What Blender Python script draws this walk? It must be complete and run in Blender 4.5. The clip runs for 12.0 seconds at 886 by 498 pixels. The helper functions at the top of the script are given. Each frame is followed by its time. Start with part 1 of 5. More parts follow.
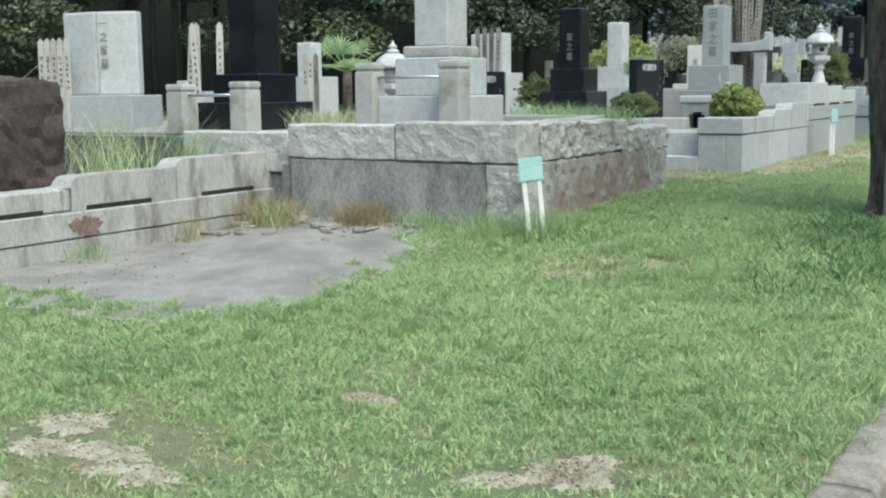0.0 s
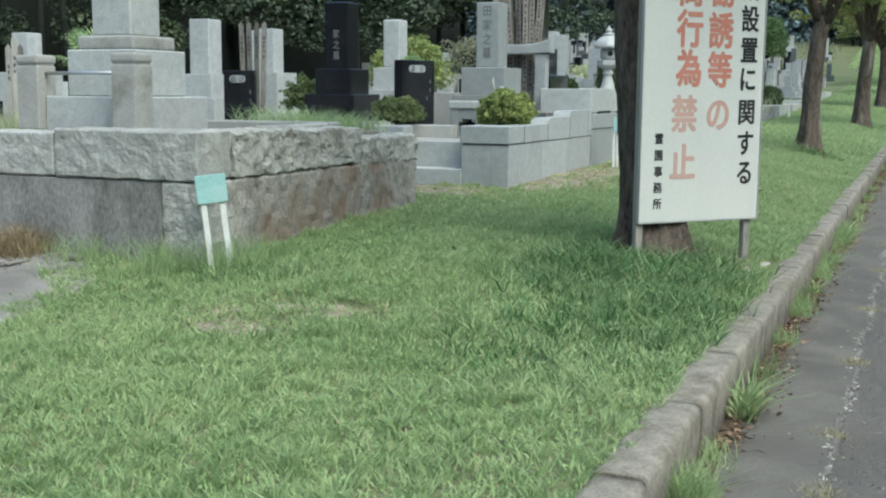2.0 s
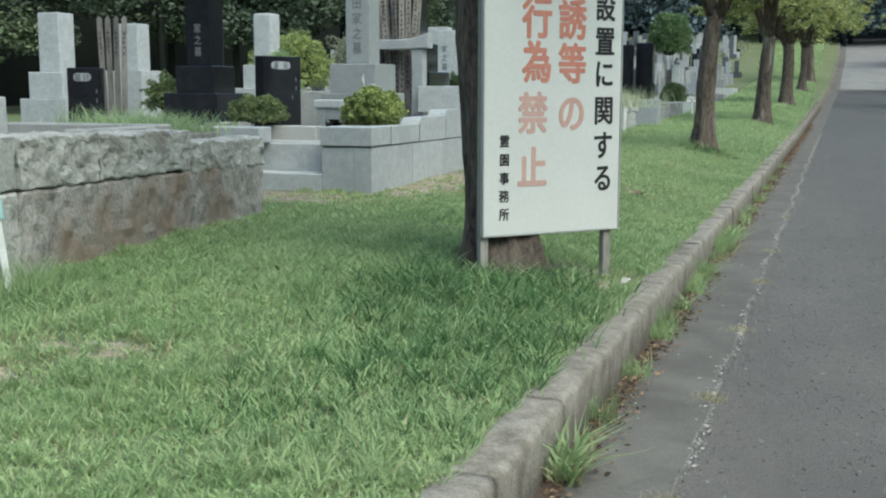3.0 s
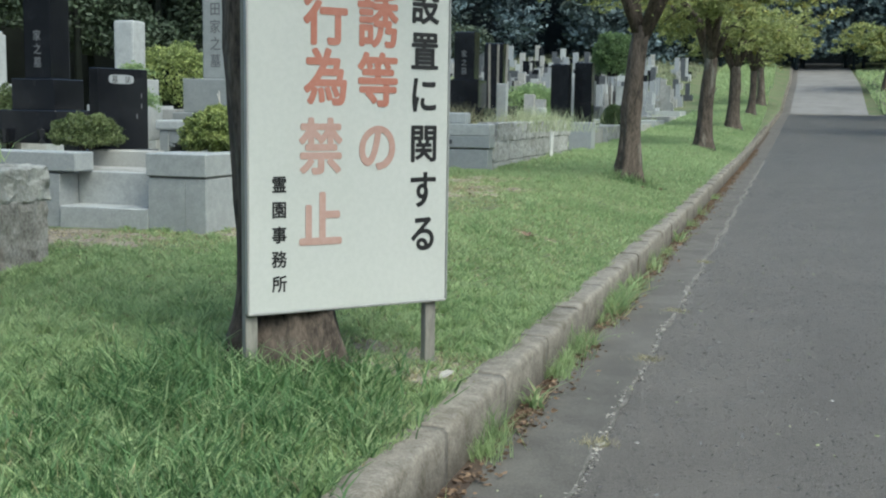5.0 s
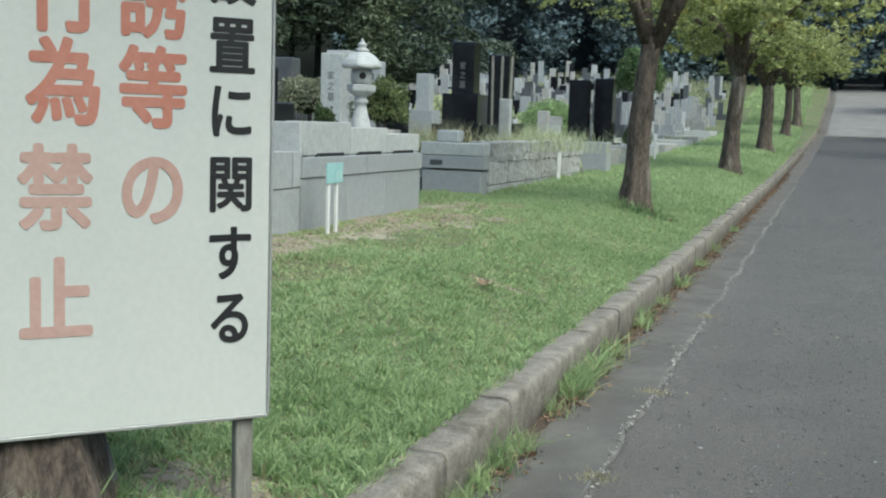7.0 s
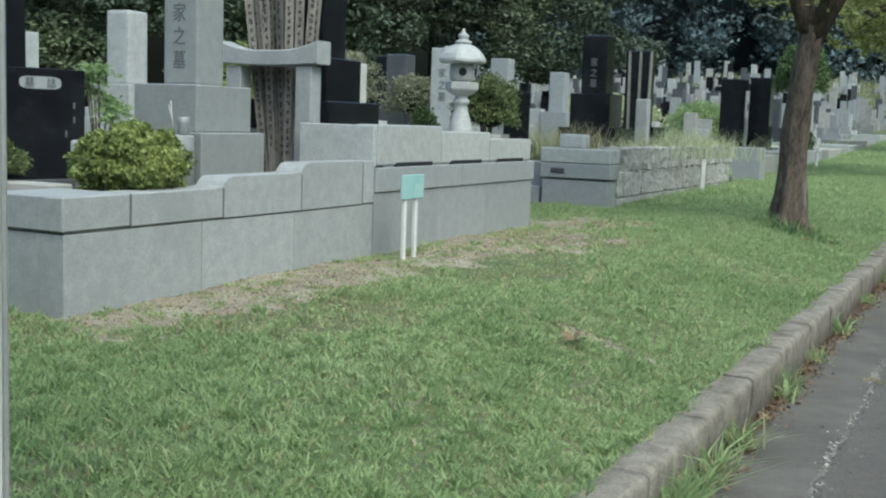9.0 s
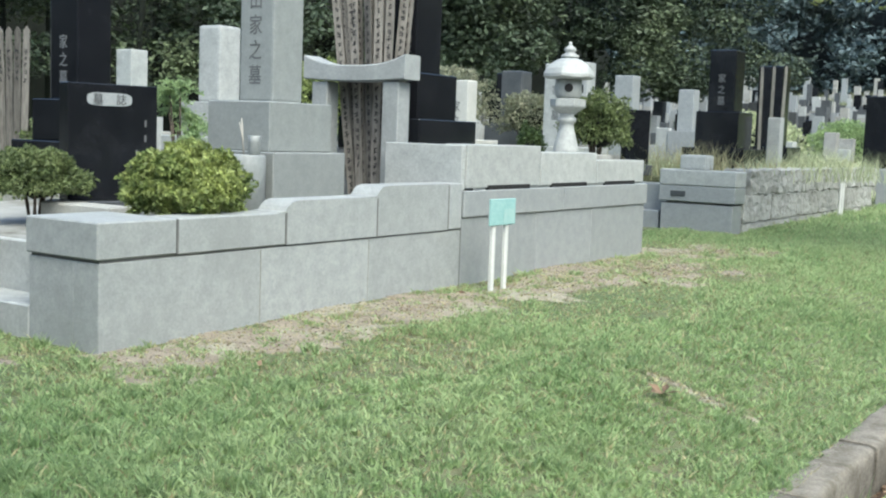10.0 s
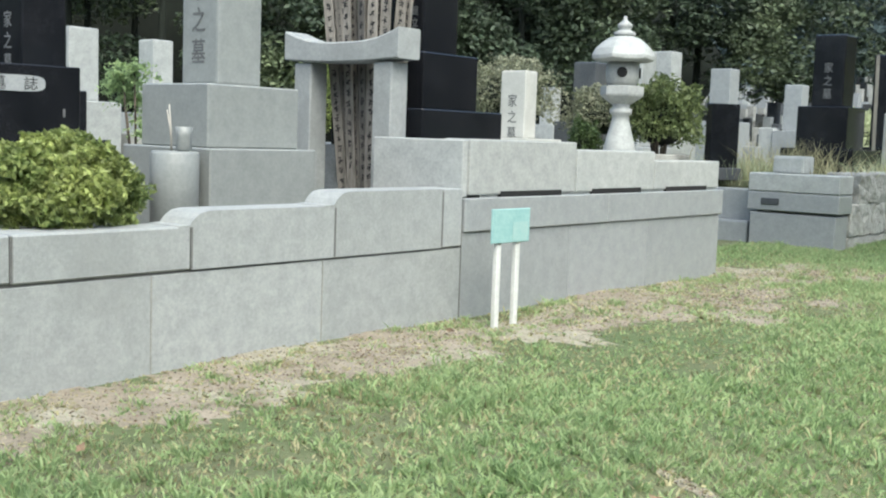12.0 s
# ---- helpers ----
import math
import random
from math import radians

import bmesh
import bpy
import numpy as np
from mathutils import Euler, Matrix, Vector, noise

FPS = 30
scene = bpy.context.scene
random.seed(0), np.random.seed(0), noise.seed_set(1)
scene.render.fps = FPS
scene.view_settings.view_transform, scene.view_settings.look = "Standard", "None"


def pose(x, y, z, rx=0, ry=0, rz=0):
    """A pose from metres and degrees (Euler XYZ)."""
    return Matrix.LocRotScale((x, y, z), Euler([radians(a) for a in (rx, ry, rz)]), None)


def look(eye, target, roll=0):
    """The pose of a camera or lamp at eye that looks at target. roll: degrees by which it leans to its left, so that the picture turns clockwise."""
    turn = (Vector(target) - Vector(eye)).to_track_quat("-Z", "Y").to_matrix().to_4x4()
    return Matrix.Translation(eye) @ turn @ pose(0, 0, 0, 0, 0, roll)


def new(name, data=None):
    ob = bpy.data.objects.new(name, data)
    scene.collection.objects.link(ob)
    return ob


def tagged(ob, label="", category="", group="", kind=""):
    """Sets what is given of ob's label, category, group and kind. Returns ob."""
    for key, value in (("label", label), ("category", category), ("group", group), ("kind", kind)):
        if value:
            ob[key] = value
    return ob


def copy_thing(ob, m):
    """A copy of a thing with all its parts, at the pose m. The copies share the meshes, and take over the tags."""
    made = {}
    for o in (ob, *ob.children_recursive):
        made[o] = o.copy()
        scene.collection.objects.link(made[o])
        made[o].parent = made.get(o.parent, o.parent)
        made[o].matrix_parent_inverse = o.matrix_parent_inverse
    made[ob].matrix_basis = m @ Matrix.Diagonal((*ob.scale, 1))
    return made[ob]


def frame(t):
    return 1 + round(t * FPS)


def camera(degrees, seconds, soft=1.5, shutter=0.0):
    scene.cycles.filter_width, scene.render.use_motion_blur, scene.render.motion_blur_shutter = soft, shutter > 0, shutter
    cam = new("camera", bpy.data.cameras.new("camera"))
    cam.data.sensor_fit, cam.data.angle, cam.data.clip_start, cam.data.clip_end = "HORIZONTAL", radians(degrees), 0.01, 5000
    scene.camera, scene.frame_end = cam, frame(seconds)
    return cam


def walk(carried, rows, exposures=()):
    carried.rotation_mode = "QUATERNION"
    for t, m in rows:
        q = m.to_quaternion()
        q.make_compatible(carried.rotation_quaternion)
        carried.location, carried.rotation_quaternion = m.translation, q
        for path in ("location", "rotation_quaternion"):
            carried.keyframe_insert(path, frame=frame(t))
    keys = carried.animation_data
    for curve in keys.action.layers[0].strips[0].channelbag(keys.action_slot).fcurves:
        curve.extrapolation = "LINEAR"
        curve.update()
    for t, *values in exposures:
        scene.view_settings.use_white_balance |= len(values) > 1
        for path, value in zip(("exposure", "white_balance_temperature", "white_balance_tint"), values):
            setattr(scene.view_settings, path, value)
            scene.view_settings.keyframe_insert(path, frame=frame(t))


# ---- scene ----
cam = camera(43.0, 12.0, soft=2.1)
PATH = [
    (0, (0.237, 0.781, 1.385), (-0.657, 2.277, 1.137), -0.5),
    (0.5, (0.236, 1.304, 1.383), (-0.612, 2.827, 1.137), 0.1),
    (1, (0.280, 1.765, 1.393), (-0.512, 3.318, 1.153), 0.4),
    (1.5, (0.343, 2.355, 1.377), (-0.391, 3.936, 1.140), 0.3),
    (2, (0.424, 2.884, 1.377), (-0.247, 4.492, 1.133), 0.4),
    (2.5, (0.535, 3.410, 1.398), (-0.071, 5.042, 1.148), 0.1),
    (3, (0.655, 4.018, 1.373), (0.098, 5.670, 1.127), 0.1),
    (5, (0.955, 6.143, 1.412), (0.458, 7.818, 1.195), 0.9),
    (5.5, (1.019, 6.650, 1.421), (0.523, 8.325, 1.204), 0.9),
    (6, (1.070, 7.146, 1.461), (0.566, 8.817, 1.243), 1.7),
    (6.5, (1.076, 7.709, 1.459), (0.563, 9.380, 1.249), 1.9),
    (7, (1.097, 8.180, 1.466), (0.549, 9.841, 1.270), 1.9),
    (8.8, (0.920, 9.978, 1.507), (0.182, 11.562, 1.301), 2.3),
    (9, (0.890, 10.186, 1.497), (0.121, 11.757, 1.296), 2.0),
    (9.5, (0.868, 10.562, 1.492), (0.014, 12.089, 1.308), 1.4),
    (10, (0.849, 11.027, 1.510), (-0.107, 12.494, 1.331), 2.1),
    (10.5, (0.740, 11.588, 1.498), (-0.290, 13.003, 1.315), 2.6),
    (11, (0.642, 12.097, 1.492), (-0.431, 13.478, 1.304), 2.7),
    (11.5, (0.539, 12.570, 1.477), (-0.555, 13.935, 1.290), 2.5),
    (12, (0.415, 13.023, 1.453), (-0.687, 14.384, 1.276), 2.0),
]
walk(cam, [(t, look(eye, target, roll)) for t, eye, target, roll in PATH],
     exposures=[(0, 1.12, 5900, -2), (1, 0.99, 5850, -3), (3, 0.84, 5800, -4), (5, 0.83, 5850, -3), (7, 0.84, 5850, -3), (8.8, 0.66, 5800, -4), (9, 0.71, 5800, -4), (9.5, 1.13, 5900, -2), (10.5, 1.24, 6000, 0), (12, 1.22, 6100, 1)])
# ---- world, sun, exposure ----
SUN_DIR = Vector((0.62, -0.40, 1.0)).normalized()      # towards the sun
sun = new("sun", bpy.data.lights.new("sun", "SUN"))
sun.data.energy, sun.data.angle, sun.data.color = 1.0, radians(40), (1.0, 0.97, 0.92)
sun.matrix_world = look(SUN_DIR * 60, (0, 0, 0))
world = bpy.data.worlds.new("world")
scene.world = world
world.use_nodes = True
wn = world.node_tree
sky = wn.nodes.new("ShaderNodeTexSky")
sky.sky_type, sky.sun_disc = "NISHITA", False
sky.sun_elevation = math.asin(SUN_DIR.z)
sky.sun_rotation = math.atan2(SUN_DIR.x, SUN_DIR.y)
sky.air_density, sky.dust_density, sky.ozone_density = 1.0, 5.0, 1.0
wn.links.new(sky.outputs[0], wn.nodes["Background"].inputs[0])
wn.nodes["Background"].inputs[1].default_value = 0.15


# ---- materials ----
def material(name, dark, light, scale=6.0, fine=60.0, rough=0.8, bump=0.15, bump_scale=None, vary=0.0, stain=None, stain_scale=1.5,
             stain_lo=0.52, stain_hi=0.68, metal=0.0, speckle=0.0, stretch=(1, 1, 1), islands=False, spec=0.35, thin=0.0, grazing_sheen=0.0):
    """Colour between two tones by coarse and fine noise, optional stains, speckle and per-object variation, with fine relief."""
    m = bpy.data.materials.new(name)
    m.use_nodes = True
    nt = m.node_tree
    n, k = nt.nodes, nt.links
    bsdf = n["Principled BSDF"]
    geo = n.new("ShaderNodeNewGeometry")
    mapping = n.new("ShaderNodeMapping")
    mapping.inputs["Scale"].default_value = stretch
    k.new(geo.outputs["Position"], mapping.inputs[0])

    def tex(s, detail=4.0, roughness=0.6):
        t = n.new("ShaderNodeTexNoise")
        t.inputs["Scale"].default_value, t.inputs["Detail"].default_value, t.inputs["Roughness"].default_value = s, detail, roughness
        k.new(mapping.outputs[0], t.inputs["Vector"])
        return t.outputs["Fac"]

    def mix(fac, a, b, mode="MIX"):
        x = n.new("ShaderNodeMix")
        x.data_type, x.blend_type = "RGBA", mode
        for value, sock in ((fac, x.inputs[0]), (a, x.inputs[6]), (b, x.inputs[7])):
            if isinstance(value, bpy.types.NodeSocket):
                k.new(value, sock)
            elif isinstance(value, tuple):
                sock.default_value = (*value, 1)
            else:
                sock.default_value = value
        return x.outputs[2]

    def ramp(fac, lo, hi):
        r = n.new("ShaderNodeMapRange")
        r.inputs[1].default_value, r.inputs[2].default_value = lo, hi
        k.new(fac, r.inputs[0])
        return r.outputs[0]

    coarse, small = tex(scale), tex(fine, 3.0, 0.7)
    col = mix(ramp(coarse, 0.36, 0.64), dark, light)
    col = mix(0.45, col, mix(ramp(small, 0.4, 0.6), dark, light))
    if speckle:
        col = mix(ramp(tex(fine * 4, 2.0, 0.8), 0.56, 0.66), col, mix(speckle, col, (0.05, 0.05, 0.055)))
    if stain:
        col = mix(ramp(tex(stain_scale, 5.0, 0.65), stain_lo, stain_hi), col, stain)
    if vary:
        value = n.new("ShaderNodeHueSaturation")
        if islands:
            rnd = geo.outputs["Random Per Island"]
        else:
            rnd = n.new("ShaderNodeObjectInfo").outputs["Random"]
        r = n.new("ShaderNodeMapRange")
        r.inputs[3].default_value, r.inputs[4].default_value = 1 - vary, 1 + vary
        k.new(rnd, r.inputs[0])
        k.new(r.outputs[0], value.inputs["Value"])
        k.new(col, value.inputs["Color"])
        col = value.outputs[0]
    k.new(col, bsdf.inputs["Base Color"])
    rr = n.new("ShaderNodeMapRange")
    rr.inputs[3].default_value, rr.inputs[4].default_value = max(0.04, rough - 0.1), min(1, rough + 0.1)
    k.new(small, rr.inputs[0])
    k.new(rr.outputs[0], bsdf.inputs["Roughness"])
    bsdf.inputs["Metallic"].default_value = metal
    if thin:
        tr, mx = n.new("ShaderNodeBsdfTranslucent"), n.new("ShaderNodeMixShader")
        k.new(col, tr.inputs["Color"])
        mx.inputs[0].default_value = thin
        k.new(bsdf.outputs[0], mx.inputs[1])
        k.new(tr.outputs[0], mx.inputs[2])
        k.new(mx.outputs[0], n["Material Output"].inputs[0])
    bsdf.inputs["Specular IOR Level"].default_value = spec
    # sheen lobe brightens road surfaces at low angles, in place of sky reflection
    bsdf.inputs["Sheen Weight"].default_value, bsdf.inputs["Sheen Roughness"].default_value = grazing_sheen, 0.22
    bsdf.inputs["Sheen Tint"].default_value = (1, 0.93, 0.82, 1)
    if bump:
        b = n.new("ShaderNodeBump")
        b.inputs["Strength"].default_value, b.inputs["Distance"].default_value = bump, 0.02
        k.new(tex(bump_scale, 5.0, 0.65) if bump_scale else small, b.inputs["Height"])
        k.new(b.outputs[0], bsdf.inputs["Normal"])
    return m


GRANITE = material("granite_pale", (0.305, 0.319, 0.309), (0.428, 0.442, 0.428), 11, 48, 0.6, 0.05, None, 0.06, (0.26, 0.275, 0.27), 1.2, 0.55, 0.8, speckle=0.25)
GRANITE_CUT = material("granite_polished", (0.245, 0.26, 0.265), (0.315, 0.33, 0.332), 11, 48, 0.38, 0.02, None, 0.05, speckle=0.25, spec=0.5)
GRANITE_TOMB = material("granite_honed", (0.205, 0.219, 0.213), (0.262, 0.277, 0.268), 11, 48, 0.42, 0.02, None, 0.04, speckle=0.2, spec=0.5)
CREAM = material("cream_stone", (0.42, 0.42, 0.39), (0.52, 0.52, 0.485), 6, 50, 0.7, 0.05, None, 0)
GRANITE_WALL = material("granite_wall", (0.27, 0.286, 0.282), (0.36, 0.375, 0.368), 11, 48, 0.7, 0.08, None, 0.06, (0.235, 0.245, 0.24), 0.9, 0.5, 0.75, speckle=0.3)
GRANITE_OLD = material("granite_weathered", (0.258, 0.258, 0.239), (0.380, 0.380, 0.353), 3, 60, 0.85, 0.18, 40, 0.08, (0.13, 0.125, 0.10), 1.6, 0.54, 0.72, speckle=0.25)
ROUGH_STONE = material("rough_cut_stone", (0.274, 0.274, 0.251), (0.426, 0.429, 0.403), 5, 40, 0.9, 0.55, 26, 0.08, (0.20, 0.20, 0.17), 2.2, 0.55, 0.7, speckle=0.2)
CONCRETE_OLD = material("stained_concrete", (0.12, 0.12, 0.112), (0.31, 0.31, 0.295), 3.0, 45, 0.9, 0.25, 30, 0.05, (0.085, 0.08, 0.068), 2.0, 0.52, 0.66, stretch=(1, 1, 0.5))
BLACK_STONE = material("black_granite", (0.006, 0.007, 0.009), (0.016, 0.017, 0.02), 4, 160, 0.16, 0.0, None, 0.1, spec=0.5)
DARK_STONE = material("dark_grey_granite", (0.05, 0.055, 0.06), (0.09, 0.095, 0.1), 4, 120, 0.3, 0.02, None, 0.1, speckle=0.2, spec=0.5)
BROWN_STONE = material("brown_rough_stone", (0.02, 0.016, 0.014), (0.07, 0.055, 0.048), 5, 30, 0.85, 0.5, 14, 0.05, (0.2, 0.19, 0.17), 3, 0.62, 0.75)
KERB = material("kerb_concrete", (0.125, 0.111, 0.086), (0.30, 0.275, 0.23), 9, 70, 0.92, 0.6, 38, 0.05, (0.10, 0.088, 0.06), 3.5, 0.54, 0.72, speckle=0.4)
GUTTER = material("gutter_concrete", (0.062, 0.058, 0.05), (0.148, 0.139, 0.121), 2.5, 90, 0.9, 0.2, 80, 0.06, (0.09, 0.083, 0.073), 1.2, 0.5, 0.7, speckle=0.3, grazing_sheen=0.1)
ASPHALT = material("asphalt", (0.014, 0.0128, 0.011), (0.078, 0.072, 0.061), 1.1, 40, 0.7, 0.9, 110, 0, (0.038, 0.0355, 0.031), 0.35, 0.5, 0.75, speckle=0.9, spec=0.5, grazing_sheen=0.32)
SOIL = material("grassy_soil", (0.075, 0.082, 0.042), (0.18, 0.18, 0.1), 5, 60, 0.95, 0.5, 40, 0, (0.09, 0.125, 0.05), 0.7, 0.38, 0.6)
DRY = material("dry_litter", (0.17, 0.143, 0.105), (0.33, 0.29, 0.228), 6, 90, 0.95, 0.4, 60, 0)
SLAB = material("slab_concrete", (0.13, 0.122, 0.108), (0.275, 0.262, 0.238), 1.6, 60, 0.9, 0.15, 40, 0, (0.12, 0.115, 0.105), 1.3, 0.5, 0.72, speckle=0.2)
GRAVEL = material("pale_gravel", (0.149, 0.143, 0.124), (0.285, 0.273, 0.248), 25, 120, 0.95, 0.6, 70, 0)
GRASS = material("grass_blades", (0.305, 0.43, 0.188), (0.485, 0.575, 0.298), 0.9, 8, 0.6, 0.0, None, 0.16, (0.36, 0.43, 0.23), 1.3, 0.5, 0.75, islands=True, thin=0.5)
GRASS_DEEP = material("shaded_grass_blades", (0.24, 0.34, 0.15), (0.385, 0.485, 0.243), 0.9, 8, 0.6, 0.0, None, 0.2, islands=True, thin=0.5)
# green darkened to carry the shade round tree and notice board
GRASS_SHADE = material("painted_shade_blades", (0.075, 0.15, 0.055), (0.15, 0.255, 0.102), 0.9, 8, 0.6, 0.0, None, 0.3, islands=True, thin=0.4)
STRAW = material("dry_grass", (0.29, 0.265, 0.14), (0.45, 0.42, 0.25), 3, 20, 0.7, 0, None, 0.3, islands=True, thin=0.3)
PALE_GRASS = material("pale_reed", (0.34, 0.40, 0.20), (0.58, 0.60, 0.40), 3, 20, 0.7, 0, None, 0.25, islands=True, thin=0.35)
LEAF_BUSH = material("bush_leaf", (0.10, 0.15, 0.045), (0.42, 0.47, 0.165), 4, 25, 0.5, 0, None, 0.4, islands=True, thin=0.35)
LEAF_DARK = material("dark_leaf", (0.035, 0.065, 0.02), (0.09, 0.13, 0.045), 3, 25, 0.5, 0, None, 0.4, islands=True, thin=0.25)
LEAF_TREE = material("cherry_leaf", (0.21, 0.255, 0.085), (0.42, 0.44, 0.18), 1.5, 12, 0.5, 0, None, 0.4, (0.36, 0.31, 0.06), 1.3, 0.55, 0.7, islands=True, thin=0.45)
LEAF_OLIVE = material("olive_leaf", (0.06, 0.09, 0.03), (0.20, 0.24, 0.10), 5, 30, 0.5, 0, None, 0.45, islands=True, thin=0.3)
RUSTY = material("rust_brown_grass", (0.20, 0.15, 0.085), (0.36, 0.29, 0.17), 6, 30, 0.75, 0, None, 0.3, islands=True, thin=0.3)
LEAF_FRESH = material("fresh_leaf", (0.07, 0.12, 0.045), (0.15, 0.22, 0.09), 3, 25, 0.5, 0, None, 0.35, islands=True, thin=0.35)
LEAF_WOOD = material("forest_leaf", (0.02, 0.034, 0.022), (0.065, 0.088, 0.05), 0.35, 3, 0.6, 0, None, 0.45, (0.12, 0.15, 0.075), 0.22, 0.52, 0.7, islands=True)
# leaf tones lifted and blued: distance haze painted into the base colour
LEAF_HAZE = material("hazed_forest_leaf", (0.045, 0.072, 0.085), (0.125, 0.17, 0.18), 0.2, 2, 0.6, 0, None, 0.4, (0.075, 0.095, 0.07), 0.15, 0.5, 0.7, islands=True)
LEAF_FADED = material("faded_leaf", (0.13, 0.15, 0.08), (0.34, 0.34, 0.24), 4, 25, 0.6, 0, None, 0.35, islands=True, thin=0.3)
# near-black tones with the shade inside growth put into the colour; far one hazed blue
FAR_SHADE = material("distant_forest_shade", (0.012, 0.019, 0.025), (0.026, 0.038, 0.046), 0.3, 2, 0.95, 0.3, 2)
FOREST_SHADE = material("forest_shade", (0.004, 0.006, 0.004), (0.01, 0.014, 0.009), 0.5, 4, 0.95, 0.3, 2)
BARK = material("bark", (0.027, 0.022, 0.017), (0.15, 0.12, 0.093), 13, 45, 0.95, 1.0, 16, 0.1, (0.24, 0.23, 0.19), 3, 0.58, 0.74, stretch=(1, 1, 0.3))
SIGN_WHITE = material("white_enamel", (0.50, 0.517, 0.476), (0.555, 0.567, 0.525), 1.2, 40, 0.4, 0.0, None, 0, spec=0.4)
SIGN_EDGE = material("aluminium_edge", (0.400, 0.400, 0.384), (0.496, 0.496, 0.480), 3, 60, 0.45, 0, None, 0, metal=0.6)
RED_PAINT = material("faded_red_paint", (0.4, 0.155, 0.105), (0.45, 0.205, 0.15), 2.5, 40, 0.6, 0, None, 0)
PINK_PAINT = material("sun_bleached_red_paint", (0.42, 0.265, 0.215), (0.47, 0.32, 0.27), 2.5, 40, 0.6, 0, None, 0)
BLACK_PAINT = material("black_paint", (0.009, 0.009, 0.01), (0.02, 0.02, 0.02), 3, 40, 0.6, 0, None, 0)
POST_WOOD = material("grey_post_wood", (0.16, 0.15, 0.13), (0.30, 0.29, 0.25), 6, 50, 0.85, 0.3, 30, 0, stretch=(1, 1, 0.2))
PLANK = material("old_grave_tablet_wood", (0.075, 0.069, 0.06), (0.225, 0.208, 0.182), 6, 40, 0.85, 0.2, 30, 0.3, stretch=(1, 1, 0.15))
PLANK_PALE = material("pale_grave_tablet_wood", (0.30, 0.285, 0.25), (0.44, 0.425, 0.38), 6, 40, 0.8, 0.1, 30, 0.1, stretch=(1, 1, 0.15))
WHITE_PAINT = material("white_post_paint", (0.527, 0.535, 0.510), (0.646, 0.654, 0.629), 5, 50, 0.6, 0.05, None, 0, (0.45, 0.45, 0.40), 6, 0.6, 0.75)
CYAN = material("turquoise_plate", (0.24, 0.42, 0.415), (0.32, 0.5, 0.48), 5, 40, 0.5, 0, None, 0)
STEEL = material("steel_tube", (0.45, 0.46, 0.46), (0.6, 0.61, 0.61), 6, 60, 0.35, 0, None, 0, metal=0.8)
SILVER_TEXT = material("white_engraving", (0.11, 0.115, 0.118), (0.17, 0.175, 0.178), 8, 60, 0.7, 0, None, 0)
GREY_TEXT = material("shaded_engraving", (0.085, 0.088, 0.09), (0.13, 0.134, 0.136), 8, 60, 0.8, 0, None, 0)
LEAF_LITTER = material("fallen_leaf", (0.085, 0.055, 0.035), (0.23, 0.16, 0.1), 8, 30, 0.8, 0, None, 0.5, islands=True)
HUMUS = material("leaf_soil", (0.045, 0.033, 0.024), (0.10, 0.07, 0.05), 9, 60, 0.95, 0.5, 40, 0)
MORTAR = material("grey_mortar", (0.10, 0.10, 0.098), (0.16, 0.16, 0.155), 8, 60, 0.9, 0, None, 0)
PALE_ROAD = material("pale_worn_road", (0.135, 0.13, 0.12), (0.215, 0.208, 0.195), 0.6, 20, 0.9, 0.2, 30, 0, (0.20, 0.195, 0.185), 0.4, 0.5, 0.7)
SAND = material("pale_sandy_soil", (0.21, 0.193, 0.142), (0.38, 0.355, 0.275), 9, 70, 0.95, 0.4, 60, 0, (0.18, 0.15, 0.10), 4, 0.5, 0.65)
CYAN_WORN = material("worn_turquoise_plate", (0.28, 0.46, 0.445), (0.36, 0.5, 0.475), 8, 60, 0.6, 0, None, 0)
STAINED_OLD = material("stained_granite", (0.22, 0.22, 0.205), (0.38, 0.38, 0.355), 4, 50, 0.88, 0.3, 35, 0.08, (0.10, 0.088, 0.07), 3.2, 0.52, 0.70, speckle=0.3, stretch=(1, 1, 0.35))
LICHEN = material("rust_red_lichen", (0.10, 0.07, 0.06), (0.20, 0.145, 0.125), 14, 60, 0.95, 0.3, 40, 0)
# near-black for solid pieces that stand for the shade within openings
HOLE_SHADE = material("opening_shade", (0.012, 0.012, 0.012), (0.02, 0.02, 0.02), 8, 30, 0.9, 0, None, 0)


# ---- mesh helpers ----
def link(name, me, mat, parent=None, label=""):
    ob = new(name, me)
    if mat:
        me.materials.append(mat)
    if parent:
        ob.parent = parent
    if label:
        ob["label"] = label
    return ob


def part(name, bm, mat, parent=None, label=""):
    me = bpy.data.meshes.new(name)
    bm.to_mesh(me)
    bm.free()
    return link(name, me, mat, parent, label)


def empty(name, place, label, category, group="", kind="", rz=0):
    ob = new(name)
    ob.matrix_basis = pose(*place, 0, 0, rz)
    return tagged(ob, label, category, group, kind)


def box(w, d, h, bevel=0.006, at=(0, 0, 0), bm=None, taper=1.0, rot=None, seg=1):
    """A bevelled block standing on at, w wide (x), d deep (y), h high; taper: top over bottom."""
    own = bm or bmesh.new()
    made = bmesh.ops.create_cube(own, size=1)["verts"]
    for v in made:
        f = taper if v.co.z > 0 else 1
        v.co = Vector((v.co.x * w * f, v.co.y * d * f, (v.co.z + 0.5) * h))
    if bevel:
        edges = list({e for v in made for e in v.link_edges})
        r = bmesh.ops.bevel(own, geom=edges, offset=min(bevel, w * 0.3, d * 0.3, h * 0.3), segments=seg, affect="EDGES", profile=0.6)
        made = list({v for f in r["faces"] for v in f.verts})
    m = Matrix.Translation(at) @ (rot or Matrix.Identity(4))
    for v in made:
        v.co = m @ v.co
    return own


